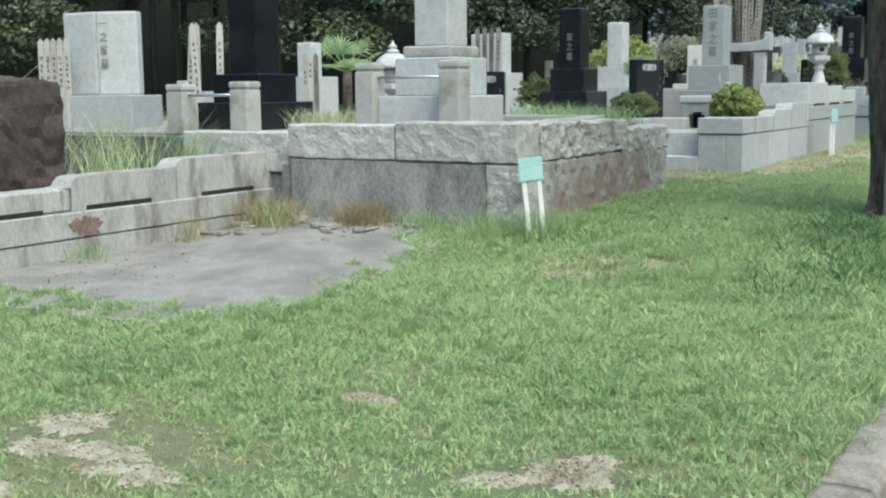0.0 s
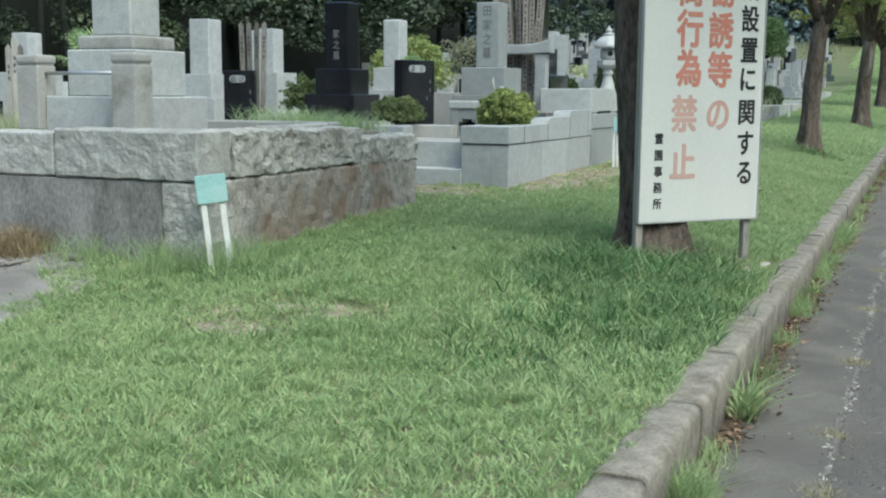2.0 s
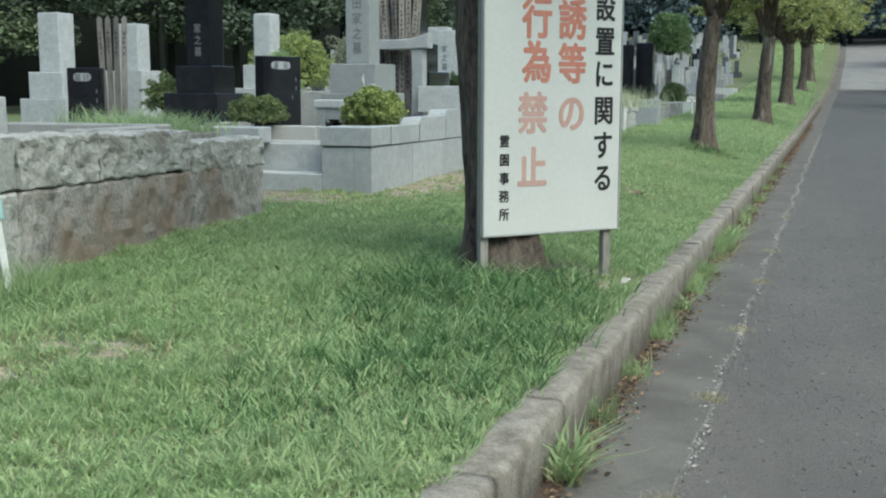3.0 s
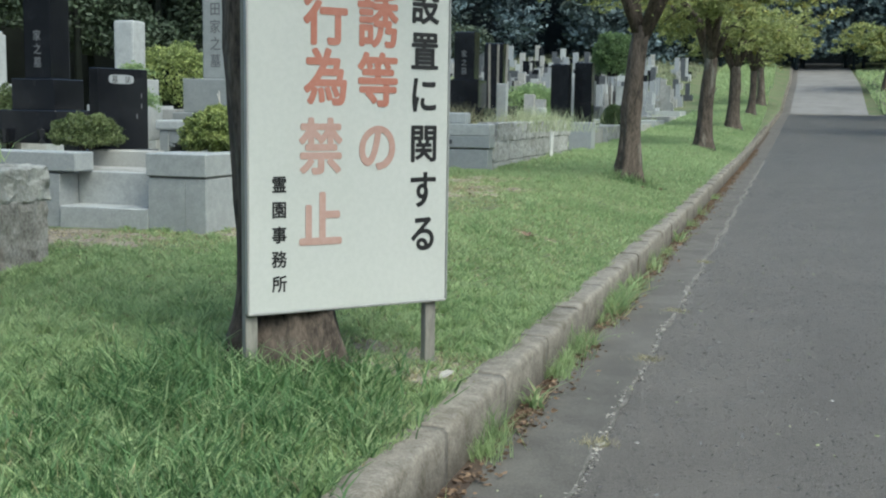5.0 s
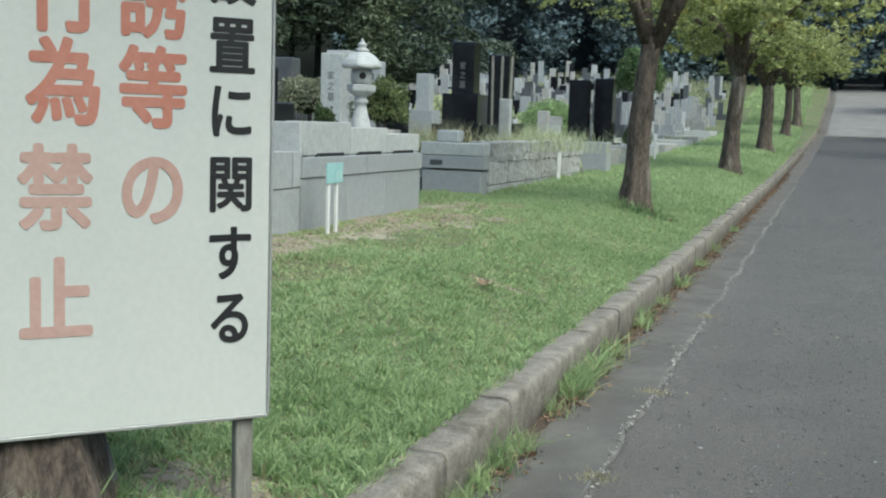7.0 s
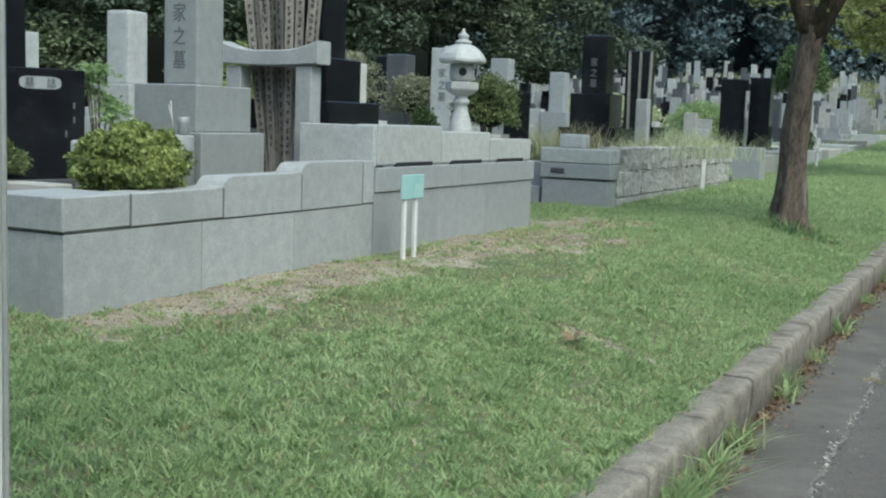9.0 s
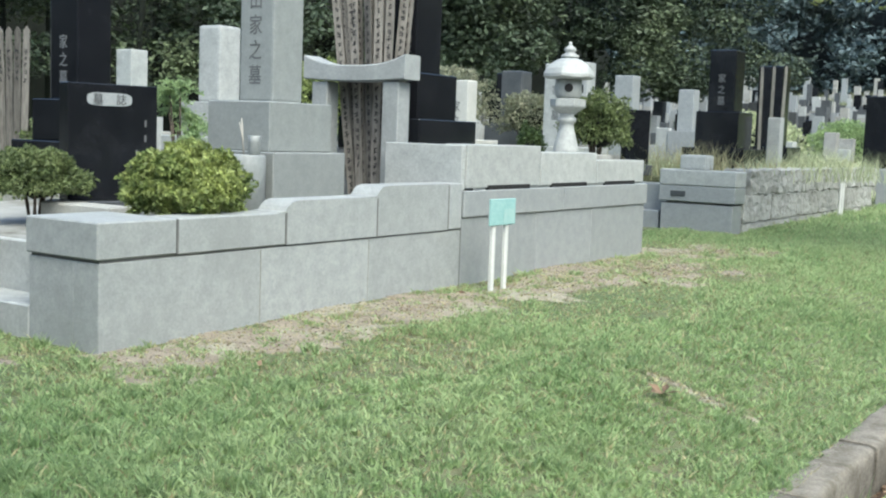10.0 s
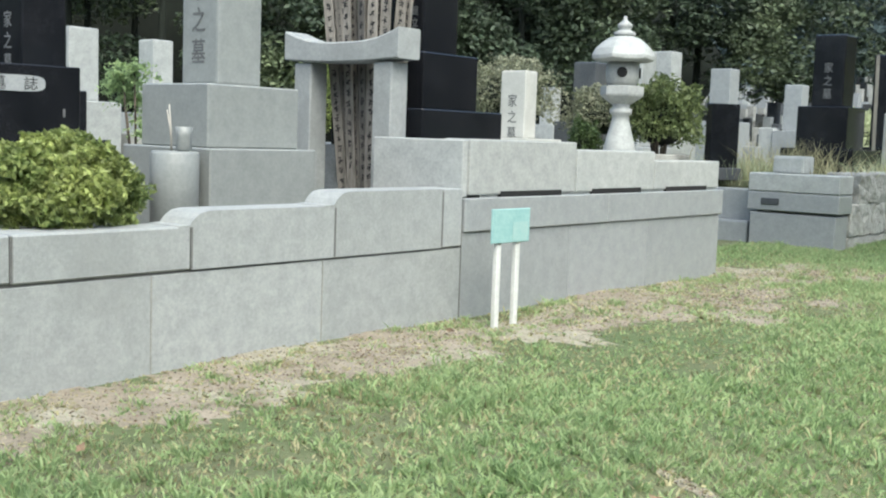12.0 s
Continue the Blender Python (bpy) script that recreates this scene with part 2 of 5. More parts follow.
def span(x0, x1, y0, y1, z0, z1, bevel=0.008, bm=None, seg=1):
    return box(x1 - x0, y1 - y0, z1 - z0, bevel, ((x0 + x1) / 2, (y0 + y1) / 2, z0), bm, seg=seg)


def tube(points, radii, sides=10, bm=None, cap=True):
    own = bm or bmesh.new()
    rings = []
    pts = [Vector(p) for p in points]
    for i, p in enumerate(pts):
        way = (pts[min(i + 1, len(pts) - 1)] - pts[max(i - 1, 0)]).normalized()
        a = way.cross(Vector((0.31, 0.95, 0.05))).normalized() if abs(way.z) > 0.4 else way.cross(Vector((0, 0, 1))).normalized()
        b = way.cross(a)
        rings.append([own.verts.new(p + radii[i] * (math.cos(2 * math.pi * j / sides) * a + math.sin(2 * math.pi * j / sides) * b)) for j in range(sides)])
    for r0, r1 in zip(rings, rings[1:]):
        for j in range(sides):
            f = own.faces.new((r0[j], r0[(j + 1) % sides], r1[(j + 1) % sides], r1[j]))
            f.smooth = True
    if cap:
        own.faces.new(rings[0])
        own.faces.new(rings[-1][::-1])
    bmesh.ops.recalc_face_normals(own, faces=own.faces[:])
    return own


def lathe(profile, sides=20, at=(0, 0, 0), bm=None, smooth=True, turn=0.0):
    own = bm or bmesh.new()
    rings = [[own.verts.new((at[0] + r * math.cos(turn + 2 * math.pi * j / sides), at[1] + r * math.sin(turn + 2 * math.pi * j / sides), at[2] + z)) for j in range(sides)] for r, z in profile]
    for r0, r1 in zip(rings, rings[1:]):
        for j in range(sides):
            f = own.faces.new((r0[j], r0[(j + 1) % sides], r1[(j + 1) % sides], r1[j]))
            f.smooth = smooth
    own.faces.new(rings[0][::-1])
    own.faces.new(rings[-1])
    return own


def rough(bm, amount, scale=6.0, cuts=4, seed=0.0, keep=None):
    """Breaks the flat faces of a mesh into an uneven, hewn surface."""
    bmesh.ops.subdivide_edges(bm, edges=bm.edges[:], cuts=cuts, use_grid_fill=True)
    for v in bm.verts:
        if keep and keep(v.co):
            continue
        p = v.co * scale + Vector((seed, seed * 1.7, 0))
        v.co += Vector(noise.noise_vector(p)) * amount + Vector(noise.noise_vector(p * 2.7)) * amount * 0.5
    return bm


def mesh_arrays(name, verts, faces, mat, parent=None, label=""):
    """A mesh from arrays: verts (n, 3) and equal-sided faces (m, k)."""
    me = bpy.data.meshes.new(name)
    verts, faces = np.asarray(verts, np.float32), np.asarray(faces, np.int32)
    me.vertices.add(len(verts))
    me.vertices.foreach_set("co", verts.ravel())
    k = faces.shape[1]
    me.loops.add(faces.size)
    me.loops.foreach_set("vertex_index", faces.ravel())
    me.polygons.add(len(faces))
    me.polygons.foreach_set("loop_start", np.arange(0, faces.size, k, dtype=np.int32))
    me.update(calc_edges=True)
    me.validate()
    return link(name, me, mat, parent, label)


def blades(name, xy, z, height, width, lean, mat, rng, parent=None, label="", bent=True):
    """Tapered grass blades: bent ones of three triangles, or short straight ones of one."""
    n = len(xy)
    a = rng.uniform(0, 2 * np.pi, n)
    h = height * rng.uniform(0.55, 1.25, n)
    w = width * rng.uniform(0.7, 1.3, n)
    b = rng.uniform(0, 2 * np.pi, n)
    bend = lean * rng.uniform(0.2, 1.3, n) * h
    side = np.stack([np.cos(a), np.sin(a), np.zeros(n)], 1) * w[:, None] / 2
    out = np.stack([np.cos(b), np.sin(b), np.zeros(n)], 1) * bend[:, None]
    base = np.stack([xy[:, 0], xy[:, 1], z], 1)
    up = np.zeros((n, 3))
    up[:, 2] = h
    mid, tip = base + up * 0.58 + out * 0.35, base + up * 0.95 + out
    if bent:
        v = np.stack([base - side, base + side, mid + side * 0.8, mid - side * 0.8, tip], 1).reshape(-1, 3)
        i = np.arange(n)[:, None] * 5
        f = np.concatenate([i + [[0, 1, 2]], i + [[0, 2, 3]], i + [[3, 2, 4]]])
    else:
        v = np.stack([base - side, base + side, tip], 1).reshape(-1, 3)
        f = np.arange(n)[:, None] * 3 + [[0, 1, 2]]
    return mesh_arrays(name, v, f, mat, parent, label)


def leaves(name, centres, size, mat, rng, parent=None, label="", flat=0.0):
    """Small folded leaves (two triangles) at the given places, turned at random."""
    n = len(centres)
    d = rng.normal(size=(n, 3))
    d[:, 2] *= 1 - flat
    d /= np.linalg.norm(d, axis=1)[:, None]
    e = np.cross(d, rng.normal(size=(n, 3)))
    e /= np.linalg.norm(e, axis=1)[:, None]
    nrm = np.cross(d, e)
    s = (size * rng.uniform(0.6, 1.4, n))[:, None]
    c = np.asarray(centres)
    v = np.stack([c - d * s, c + e * s * 0.45 + nrm * s * 0.15, c + d * s, c - e * s * 0.45 + nrm * s * 0.15], 1).reshape(-1, 3)
    i = np.arange(n)[:, None] * 4
    f = np.concatenate([i + [[0, 1, 2]], i + [[0, 2, 3]]])
    return mesh_arrays(name, v, f, mat, parent, label)


def text(name, body, size, mat, parent, m, label="", thick=0.002, bold=0.0, squeeze=1.0):
    """Writing as a mesh, set upright in the local xz plane at m, facing -y; the origin is the character's middle."""
    cu = bpy.data.curves.new(name, "FONT")
    cu.body, cu.size, cu.align_x, cu.align_y, cu.extrude = body, 20.0, "CENTER", "CENTER", thick * 20 / size
    tmp = bpy.data.objects.new(name, cu)
    scene.collection.objects.link(tmp)
    me = bpy.data.meshes.new_from_object(tmp.evaluated_get(bpy.context.evaluated_depsgraph_get()))
    bpy.data.objects.remove(tmp)
    me.materials.clear()
    co = np.zeros(len(me.vertices) * 3, np.float32)
    me.vertices.foreach_get("co", co)
    co = co.reshape(-1, 3) * (size / 20.0)
    co[:, :2] -= (co[:, :2].min(0) + co[:, :2].max(0)) / 2
    co[:, 0] *= squeeze
    polys = [tuple(p.vertices) for p in me.polygons]
    shifts = [(0, 0)] + ([(bold * math.cos(a * math.pi / 4), bold * math.sin(a * math.pi / 4)) for a in range(8)] if bold else [])
    verts = np.concatenate([co + [dx, dy, -0.00004 * i] for i, (dx, dy) in enumerate(shifts)])
    faces = [tuple(q + i * len(co) for q in p) for i in range(len(shifts)) for p in polys]
    bpy.data.meshes.remove(me)
    me = bpy.data.meshes.new(name)
    me.from_pydata(verts.tolist(), [], faces)
    me.transform(m @ pose(0, 0, 0, 90))
    return link(name, me, mat, parent, label)


# ---- ground, road, kerb ----
def kerb_x(y):
    return -0.40 + 0.0095 * y + 0.00012 * np.clip(np.asarray(y, float) - 15, 0, 90) ** 2


def hill(y):
    return np.interp(y, [-60, 22, 38, 54, 71, 85, 100, 140, 200, 1000], [0, 0, 0.12, 0.42, 0.98, 1.52, 3.5, 7.6, 10.6, 12.6])


def road_z(y):
    return -0.18 + 0.003 * np.clip(y, -40, 60) + hill(y)


def ground_z(x, y):
    """The height of the verge and of the ground between the graves."""
    x, y = np.asarray(x, float), np.asarray(y, float)
    u = np.clip((kerb_x(y) - 0.2 - x) / 1.4, 0, 1)
    rise = np.interp(y, [-40, 6.5, 8.2, 9.6, 11.6, 15, 20, 200], [-0.09, -0.085, -0.06, 0.06, 0.13, 0.20, 0.24, 0.27])
    soft = 0.02 * np.sin(x * 1.9 + y * 0.7) * np.sin(y * 1.3 - x * 0.4)
    far = np.clip((y - 38) / 52, 0, 1) * 1.0 * np.clip((-5.5 - x) / 8, 0, 1)
    return far + 0.055 + 0.003 * np.clip(y, -40, 60) + hill(y) + rise * u * u * (3 - 2 * u) + soft * u


xs = np.concatenate([[-900, -300, -120, -60], np.arange(-34, -8, 2.0), np.arange(-8, -0.6, 0.25), [-0.53, -0.45, 0.5, 3, 6.1, 6.4, 8, 12, 20, 40, 120, 900]])
xs = np.unique(np.round(xs, 3))
ys = np.concatenate([[-900, -200, -60, -20, -8, -4], np.arange(-2, 34, 0.25), np.arange(34, 110, 2.0), [120, 140, 170, 200, 300, 1000]])
gx, gy = np.meshgrid(xs, ys)
gx = gx + kerb_x(np.clip(gy, -60, 200)) + 0.40
left = gx < kerb_x(gy) - 0.1
gz = np.where(left, ground_z(gx, gy) - 0.005, np.where(gx > kerb_x(gy) + 6.65, road_z(gy) + 0.10, road_z(gy) - 0.12))
idx = np.arange(gx.size).reshape(gx.shape)
quads = np.stack([idx[:-1, :-1], idx[:-1, 1:], idx[1:, 1:], idx[1:, :-1]], -1).reshape(-1, 4)
ground = mesh_arrays("ground", np.stack([gx, gy, gz], -1).reshape(-1, 3), quads, SOIL)
tagged(ground, "grassy ground with thin soil between the grass", "ground", kind="structure")


def strip(name, xa, xb, ys, dz, mat, label, category):
    v, f = [], []
    for i, y in enumerate(ys):
        z = float(road_z(y)) + dz
        v += [(float(xa(y)), y, z), (float(xb(y)), y, z)]
        if i:
            f.append((2 * i - 2, 2 * i - 1, 2 * i + 1, 2 * i))
    return tagged(mesh_arrays(name, v, f, mat), label, category, kind="structure")


road_ys = list(np.arange(-30, 110, 1.0)) + [115, 120, 130, 140, 160, 200]
strip("road", lambda y: kerb_x(y) + 0.49, lambda y: kerb_x(y) + 6.4, [y for y in road_ys if y < 83], 0.0, ASPHALT, "worn dark grey asphalt cemetery road", "road")
strip("far_road", lambda y: kerb_x(y) + 0.49, lambda y: kerb_x(y) + 5.4, [82] + [y for y in road_ys if y > 82], 0.004, PALE_ROAD, "pale worn road climbing beyond the junction", "road")
strip("gutter", lambda y: kerb_x(y), lambda y: kerb_x(y) + 0.51 + 0.035 * noise.noise(Vector((1.0, y * 2.1, 0))) + 0.022 * noise.noise(Vector((4.0, y * 9.0, 0))), list(np.arange(-4, 40, 0.06)) + [y for y in road_ys if y > 40], 0.006, GUTTER, "rough concrete gutter strip along the kerb", "gutter")
CRUMB = material("crumbled_joint", (0.10, 0.093, 0.08), (0.22, 0.208, 0.185), 14, 90, 0.95, 0.4, 60, 0)
strip("gutter_joint", lambda y: kerb_x(y) + 0.492 + 0.035 * noise.noise(Vector((1.0, y * 2.1, 0))) - 0.012 * noise.noise(Vector((7.0, y * 13.0, 0))), lambda y: kerb_x(y) + 0.494 + 0.035 * noise.noise(Vector((1.0, y * 2.1, 0))) + max(0.0, 0.008 + 0.03 * noise.noise(Vector((4.0, y * 6.0, 0)))), list(np.arange(0, 40, 0.04)), 0.009, CRUMB, "pale crumbled joint between gutter and asphalt", "joint")
strip("cross_drain", lambda y: kerb_x(y), lambda y: kerb_x(y) + 6.4, [81.5, 82.5, 83.5], 0.012, GUTTER, "pale concrete drain strip across the road", "drain")


def worn(cx, cy, rx, ry, mat, label, lift=0.004, seed=0.0):
    """A bare patch lying on the ground, with a ragged outline."""
    v, f = [(cx, cy, float(ground_z(cx, cy)) + lift)], []
    n, rings = 90, 5
    for j in range(1, rings + 1):
        for i in range(n):
            a = 2 * math.pi * i / n
            e = 1 + 0.3 * noise.noise(Vector((math.cos(a) * 1.6 + seed, math.sin(a) * 1.6, cx))) + 0.4 * noise.noise(Vector((math.cos(a) * 5, math.sin(a) * 5 + seed, cy))) + 0.35 * noise.noise(Vector((math.cos(a) * 13, math.sin(a) * 13 + seed, cx)))
            x, y = cx + rx * e * j / rings * math.cos(a), cy + ry * e * j / rings * math.sin(a)
            v.append((x, y, float(ground_z(x, y)) + lift * (1 if j < rings else -0.5)))
    for i in range(n):
        f.append((0, 1 + i, 1 + (i + 1) % n))
        for j in range(rings - 1):
            a, b = 1 + j * n + i, 1 + j * n + (i + 1) % n
            f += [(a, a + n, b + n), (a, b + n, b)]
    return tagged(mesh_arrays("bare_patch", v, f, mat), label, "bare soil", kind="structure")


wrn = random.Random(3)
spots = [(-1.38, 4.35, 0.16, 0.14, SAND)] + [(-1.38 + wrn.gauss(0, 0.16), 4.35 + wrn.gauss(0, 0.11), wrn.uniform(0.07, 0.15), wrn.uniform(0.05, 0.11), SAND) for k in range(6)]
spots += [(-3.1 + wrn.gauss(0, 0.3), 3.7 + wrn.gauss(0, 0.25), wrn.uniform(0.1, 0.24), wrn.uniform(0.06, 0.14), SAND) for k in range(9)]
spots += [(-2.67, 4.95, 0.14, 0.09, DRY), (-3.15, 8.25, 0.24, 0.14, DRY), (-2.85, 8.75, 0.3, 0.12, DRY), (-3.5, 8.6, 0.2, 0.12, DRY), (-0.75, 11.5, 0.3, 0.2, DRY), (-0.95, 11.75, 0.25, 0.15, DRY)]
for k in range(34):
    y = 14.95 + 7.6 * k / 33
    wide = 0.36 if y < 18.3 else 0.46
    spots.append((-3.79 + wide * wrn.uniform(0.5, 1.5), y + wrn.uniform(-0.1, 0.1), wide * wrn.uniform(0.6, 1.1), wrn.uniform(0.18, 0.4), (DRY, DRY, SAND)[k % 3] if y < 17.5 else (DRY, DRY, DRY, SAND)[k % 4]))
spots += [(-3.2 + wrn.uniform(-0.5, 0.7), 22.6 + wrn.uniform(-0.6, 0.6), wrn.uniform(0.2, 0.45), wrn.uniform(0.15, 0.35), (SAND, DRY)[k % 2]) for k in range(8)]
spots += [(-1.40 + 0.12 * k, 16.62 - 0.03 * k, 0.09, 0.035, SAND) for k in range(5)]
spots += [(-2.78 + wrn.uniform(-0.45, 0.4), 20.5 + wrn.uniform(-0.7, 0.7), wrn.uniform(0.15, 0.35), wrn.uniform(0.15, 0.3), DRY) for k in range(9)]
spots += [(-4.7 + wrn.uniform(-0.9, 0.6), 14.25 + wrn.uniform(-0.5, 0.4), wrn.uniform(0.2, 0.5), wrn.uniform(0.12, 0.25), DRY) for k in range(8)]
worn_spots = spots
for k, (cx, cy, rx, ry, mat) in enumerate(spots):
    worn(cx, cy, rx, ry, mat, "worn bare soil showing through the lawn", 0.004 + 0.0007 * (k % 9), k * 3.1)
strip("gutter_dirt", lambda y: kerb_x(y) - 0.01, lambda y: kerb_x(y) + 0.085 + 0.06 * noise.noise(Vector((0, y * 1.3, 0))) + 0.03 * noise.noise(Vector((0, y * 7.0, 5))), list(np.arange(0, 60, 0.08)), 0.011, HUMUS, "dark soil and rotted leaves along the kerb foot", "soil")
# kerb stones
kerb = empty("kerb", (0, 0, 0), "worn concrete kerb between road and grass", "kerb", kind="structure")
rng = np.random.default_rng(5)
kerb_meshes = []
for i in range(6):
    bm = box(0.20, 1.0, 0.40, 0, (-0.10, 0, -0.15))
    bmesh.ops.bevel(bm, geom=[e for e in bm.edges if abs((e.verts[0].co - e.verts[1].co).y) > 0.5 and e.verts[0].co.z > 0], offset=0.035, segments=3, affect="EDGES", profile=0.5)
    bmesh.ops.subdivide_edges(bm, edges=[e for e in bm.edges if abs((e.verts[0].co - e.verts[1].co).y) > 0.3], cuts=16)
    for v in bm.verts:
        ends = min(1.0, max(0.0, (0.5 - abs(v.co.y)) / 0.3))
        v.co += (Vector(noise.noise_vector(v.co * 7 + Vector((i * 9.1, 0, 0)))) * 0.007 + Vector(noise.noise_vector(v.co * 21)) * 0.005) * ends
    for f in bm.faces:
        f.smooth = abs(f.normal.y) < 0.7
    me = bpy.data.meshes.new("kerb_stone")
    bm.to_mesh(me)
    bm.free()
    me.materials.append(KERB)
    kerb_meshes.append(me)
for i in range(66):
    y = -4 + 1.0 * i
    ob = new("kerb_stone", kerb_meshes[i % 6])
    ob.parent = kerb
    ob.matrix_basis = pose(float(kerb_x(y)) + rng.normal(0, 0.003), y, float(road_z(y)) + rng.normal(0, 0.002), rng.normal(0, 0.08), rng.normal(0, 0.3), -0.54 - 0.0138 * max(0.0, y - 15) + rng.normal(0, 0.15))
bm = bmesh.new()
for i in range(90):
    y = 62.5 + i
    box(0.2, 0.99, 0.42, 0.02, (kerb_x(y) - 0.1, y, float(road_z(y)) - 0.2), bm)
part("far_kerb", bm, KERB, kerb)
right_kerb = empty("kerb", (0, 0, 0), "concrete kerb on the far side of the road", "kerb", kind="structure")
bm = bmesh.new()
for i in range(220):
    y = -25 + 0.6 * i
    box(0.2, 0.59, 0.3, 0.02, (kerb_x(y) + 6.5, y, float(road_z(y)) - 0.15), bm)
part("kerb_row", bm, KERB, right_kerb)


# ---- plot walls ----
def stone(name, x0, x1, y0, y1, z0, z1, mat, parent, hew=0.0, bevel=0.012, seed=0.0, seg=1, label=""):
    bm = span(x0, x1, y0, y1, z0, z1, bevel, seg=seg)
    if hew:
        size = (x1 - x0, y1 - y0, z1 - z0)
        axis = max((0, 1, 2), key=lambda a: size[a])
        cuts = min(9, int(size[axis] / 0.38))
        if cuts:
            bmesh.ops.subdivide_edges(bm, edges=[e for e in bm.edges if abs(e.verts[0].co[axis] - e.verts[1].co[axis]) > 0.5 * size[axis]], cuts=cuts)
        rough(bm, hew * 0.48, 10.0, 9, seed)
    return part(name, bm, mat, parent, label)


# plot with the rough-faced upper course
wall_a = empty("plot_wall", (0, 0, 0), "weathered plot wall of rough-hewn stone on stained concrete", "wall")
# darker copy of ROUGH_STONE: dirt plus the side face's shade put into the colour
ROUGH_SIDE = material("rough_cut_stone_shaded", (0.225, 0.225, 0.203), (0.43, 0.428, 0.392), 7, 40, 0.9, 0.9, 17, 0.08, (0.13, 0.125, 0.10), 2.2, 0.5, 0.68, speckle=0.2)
CONCRETE_SIDE = material("rust_stained_concrete", (0.14, 0.13, 0.112), (0.39, 0.375, 0.34), 8.0, 45, 0.92, 0.8, 16, 0.05, (0.185, 0.142, 0.105), 2.0, 0.5, 0.66, stretch=(1, 1, 0.8))
stone("rough_stone", -6.76, -5.51, 9.53, 9.95, 0.73, 1.055, ROUGH_STONE, wall_a, 0.022, seed=1)
stone("rough_stone", -5.495, -4.22, 9.52, 9.95, 0.73, 1.085, ROUGH_STONE, wall_a, 0.022, seed=2)
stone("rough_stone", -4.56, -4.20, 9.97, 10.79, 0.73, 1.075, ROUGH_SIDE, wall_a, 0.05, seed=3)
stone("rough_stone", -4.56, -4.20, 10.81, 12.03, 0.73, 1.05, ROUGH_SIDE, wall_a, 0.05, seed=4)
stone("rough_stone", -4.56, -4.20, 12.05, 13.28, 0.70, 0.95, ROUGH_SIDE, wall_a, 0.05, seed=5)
stone("lower_wall", -6.74, -4.55, 9.538, 9.92, -0.2, 0.722, CONCRETE_OLD, wall_a, 0.004, 0.01, 6, label="stained smooth concrete lower wall")
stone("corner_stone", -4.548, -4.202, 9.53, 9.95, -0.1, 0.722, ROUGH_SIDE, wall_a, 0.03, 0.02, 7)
stone("lower_wall", -4.52, -4.202, 9.955, 13.26, 0.0, 0.722, CONCRETE_SIDE, wall_a, 0.035, 0.02, 8, label="rust-stained rough concrete lower wall")
stone("end_wall", -6.7, -4.3, 12.9, 13.24, 0.1, 0.93, CONCRETE_OLD, wall_a)
stone("plot_fill", -6.6, -4.5, 9.9, 13.0, 0.3, 1.0, GRAVEL, wall_a, 0.008, label="pale gravel filling the plot")
stone("inner_edge", -6.2, -4.62, 12.2, 12.42, 0.9, 1.085, GRANITE_OLD, wall_a)
stone("inner_edge", -4.80, -4.62, 11.2, 12.18, 0.9, 1.075, GRANITE_OLD, wall_a)
# wall running on behind the neighbouring plot
wall_b = empty("plot_wall", (0, 0, 0), "weathered stone plot wall with pale coping", "wall")
stone("rough_stone", -8.35, -6.93, 9.74, 10.1, 0.56, 0.965, ROUGH_STONE, wall_b, 0.015, seed=11)
stone("lower_wall", -8.35, -6.95, 9.78, 10.05, 0.0, 0.555, CONCRETE_OLD, wall_b)
stone("panel", -11.5, -8.36, 9.80, 10.0, 0.1, 0.90, DARK_STONE, wall_b, label="smooth grey stone panel")
stone("plot_fill", -12.5, -6.95, 10.02, 14.5, 0.1, 0.93, GRAVEL, wall_b, 0.006)
stone("drain_post", -6.92, -6.80, 9.62, 9.74, -0.1, 0.66, CONCRETE_OLD, wall_b, label="dark damp concrete post")
# low stepped wall along the slab
wall_c = empty("plot_wall", (0, 0, 0), "low stepped stone plot wall with dark drain slots", "wall")
stone("footing", -7.42, -7.17, 3.0, 9.86, -0.3, 0.17, STAINED_OLD, wall_c, 0.010, seed=21)
for k, (ya, yb) in enumerate(((3.0, 5.2), (5.21, 7.3), (7.31, 9.88))):
    stone("base_course", -7.44, -7.16, ya, yb, 0.175, 0.398, STAINED_OLD, wall_c, 0.003, 0.012, k)
stone("coping", -7.42, -7.19, 3.0, 7.19, 0.40, 0.60, STAINED_OLD, wall_c, 0, 0.02)


def curved_coping(name, x0, x1, y0, y1, z0, z1, rise, mat, parent):
    """A coping block whose near end sweeps down by rise."""
    bm = bmesh.new()
    prof = [(y0, z0), (y1, z0), (y1, z1), (y0 + 0.10, z1), (y0 + 0.05, z1 - rise * 0.14), (y0 + 0.012, z1 - rise * 0.5), (y0 - 0.015, z1 - rise * 0.93), (y0 - 0.08, z1 - rise + 0.002), (y0 - 0.08, z1 - rise - 0.002), (y0, z1 - rise - 0.006)]
    rows = [[bm.verts.new((x, y, z)) for y, z in prof] for x in (x0, x1)]
    bm.faces.new(rows[0])
    bm.faces.new(rows[1][::-1])
    for j in range(len(prof)):
        k = (j + 1) % len(prof)
        bm.faces.new((rows[0][j], rows[0][k], rows[1][k], rows[1][j]))
    bmesh.ops.recalc_face_normals(bm, faces=bm.faces[:])
    return part(name, bm, mat, parent)


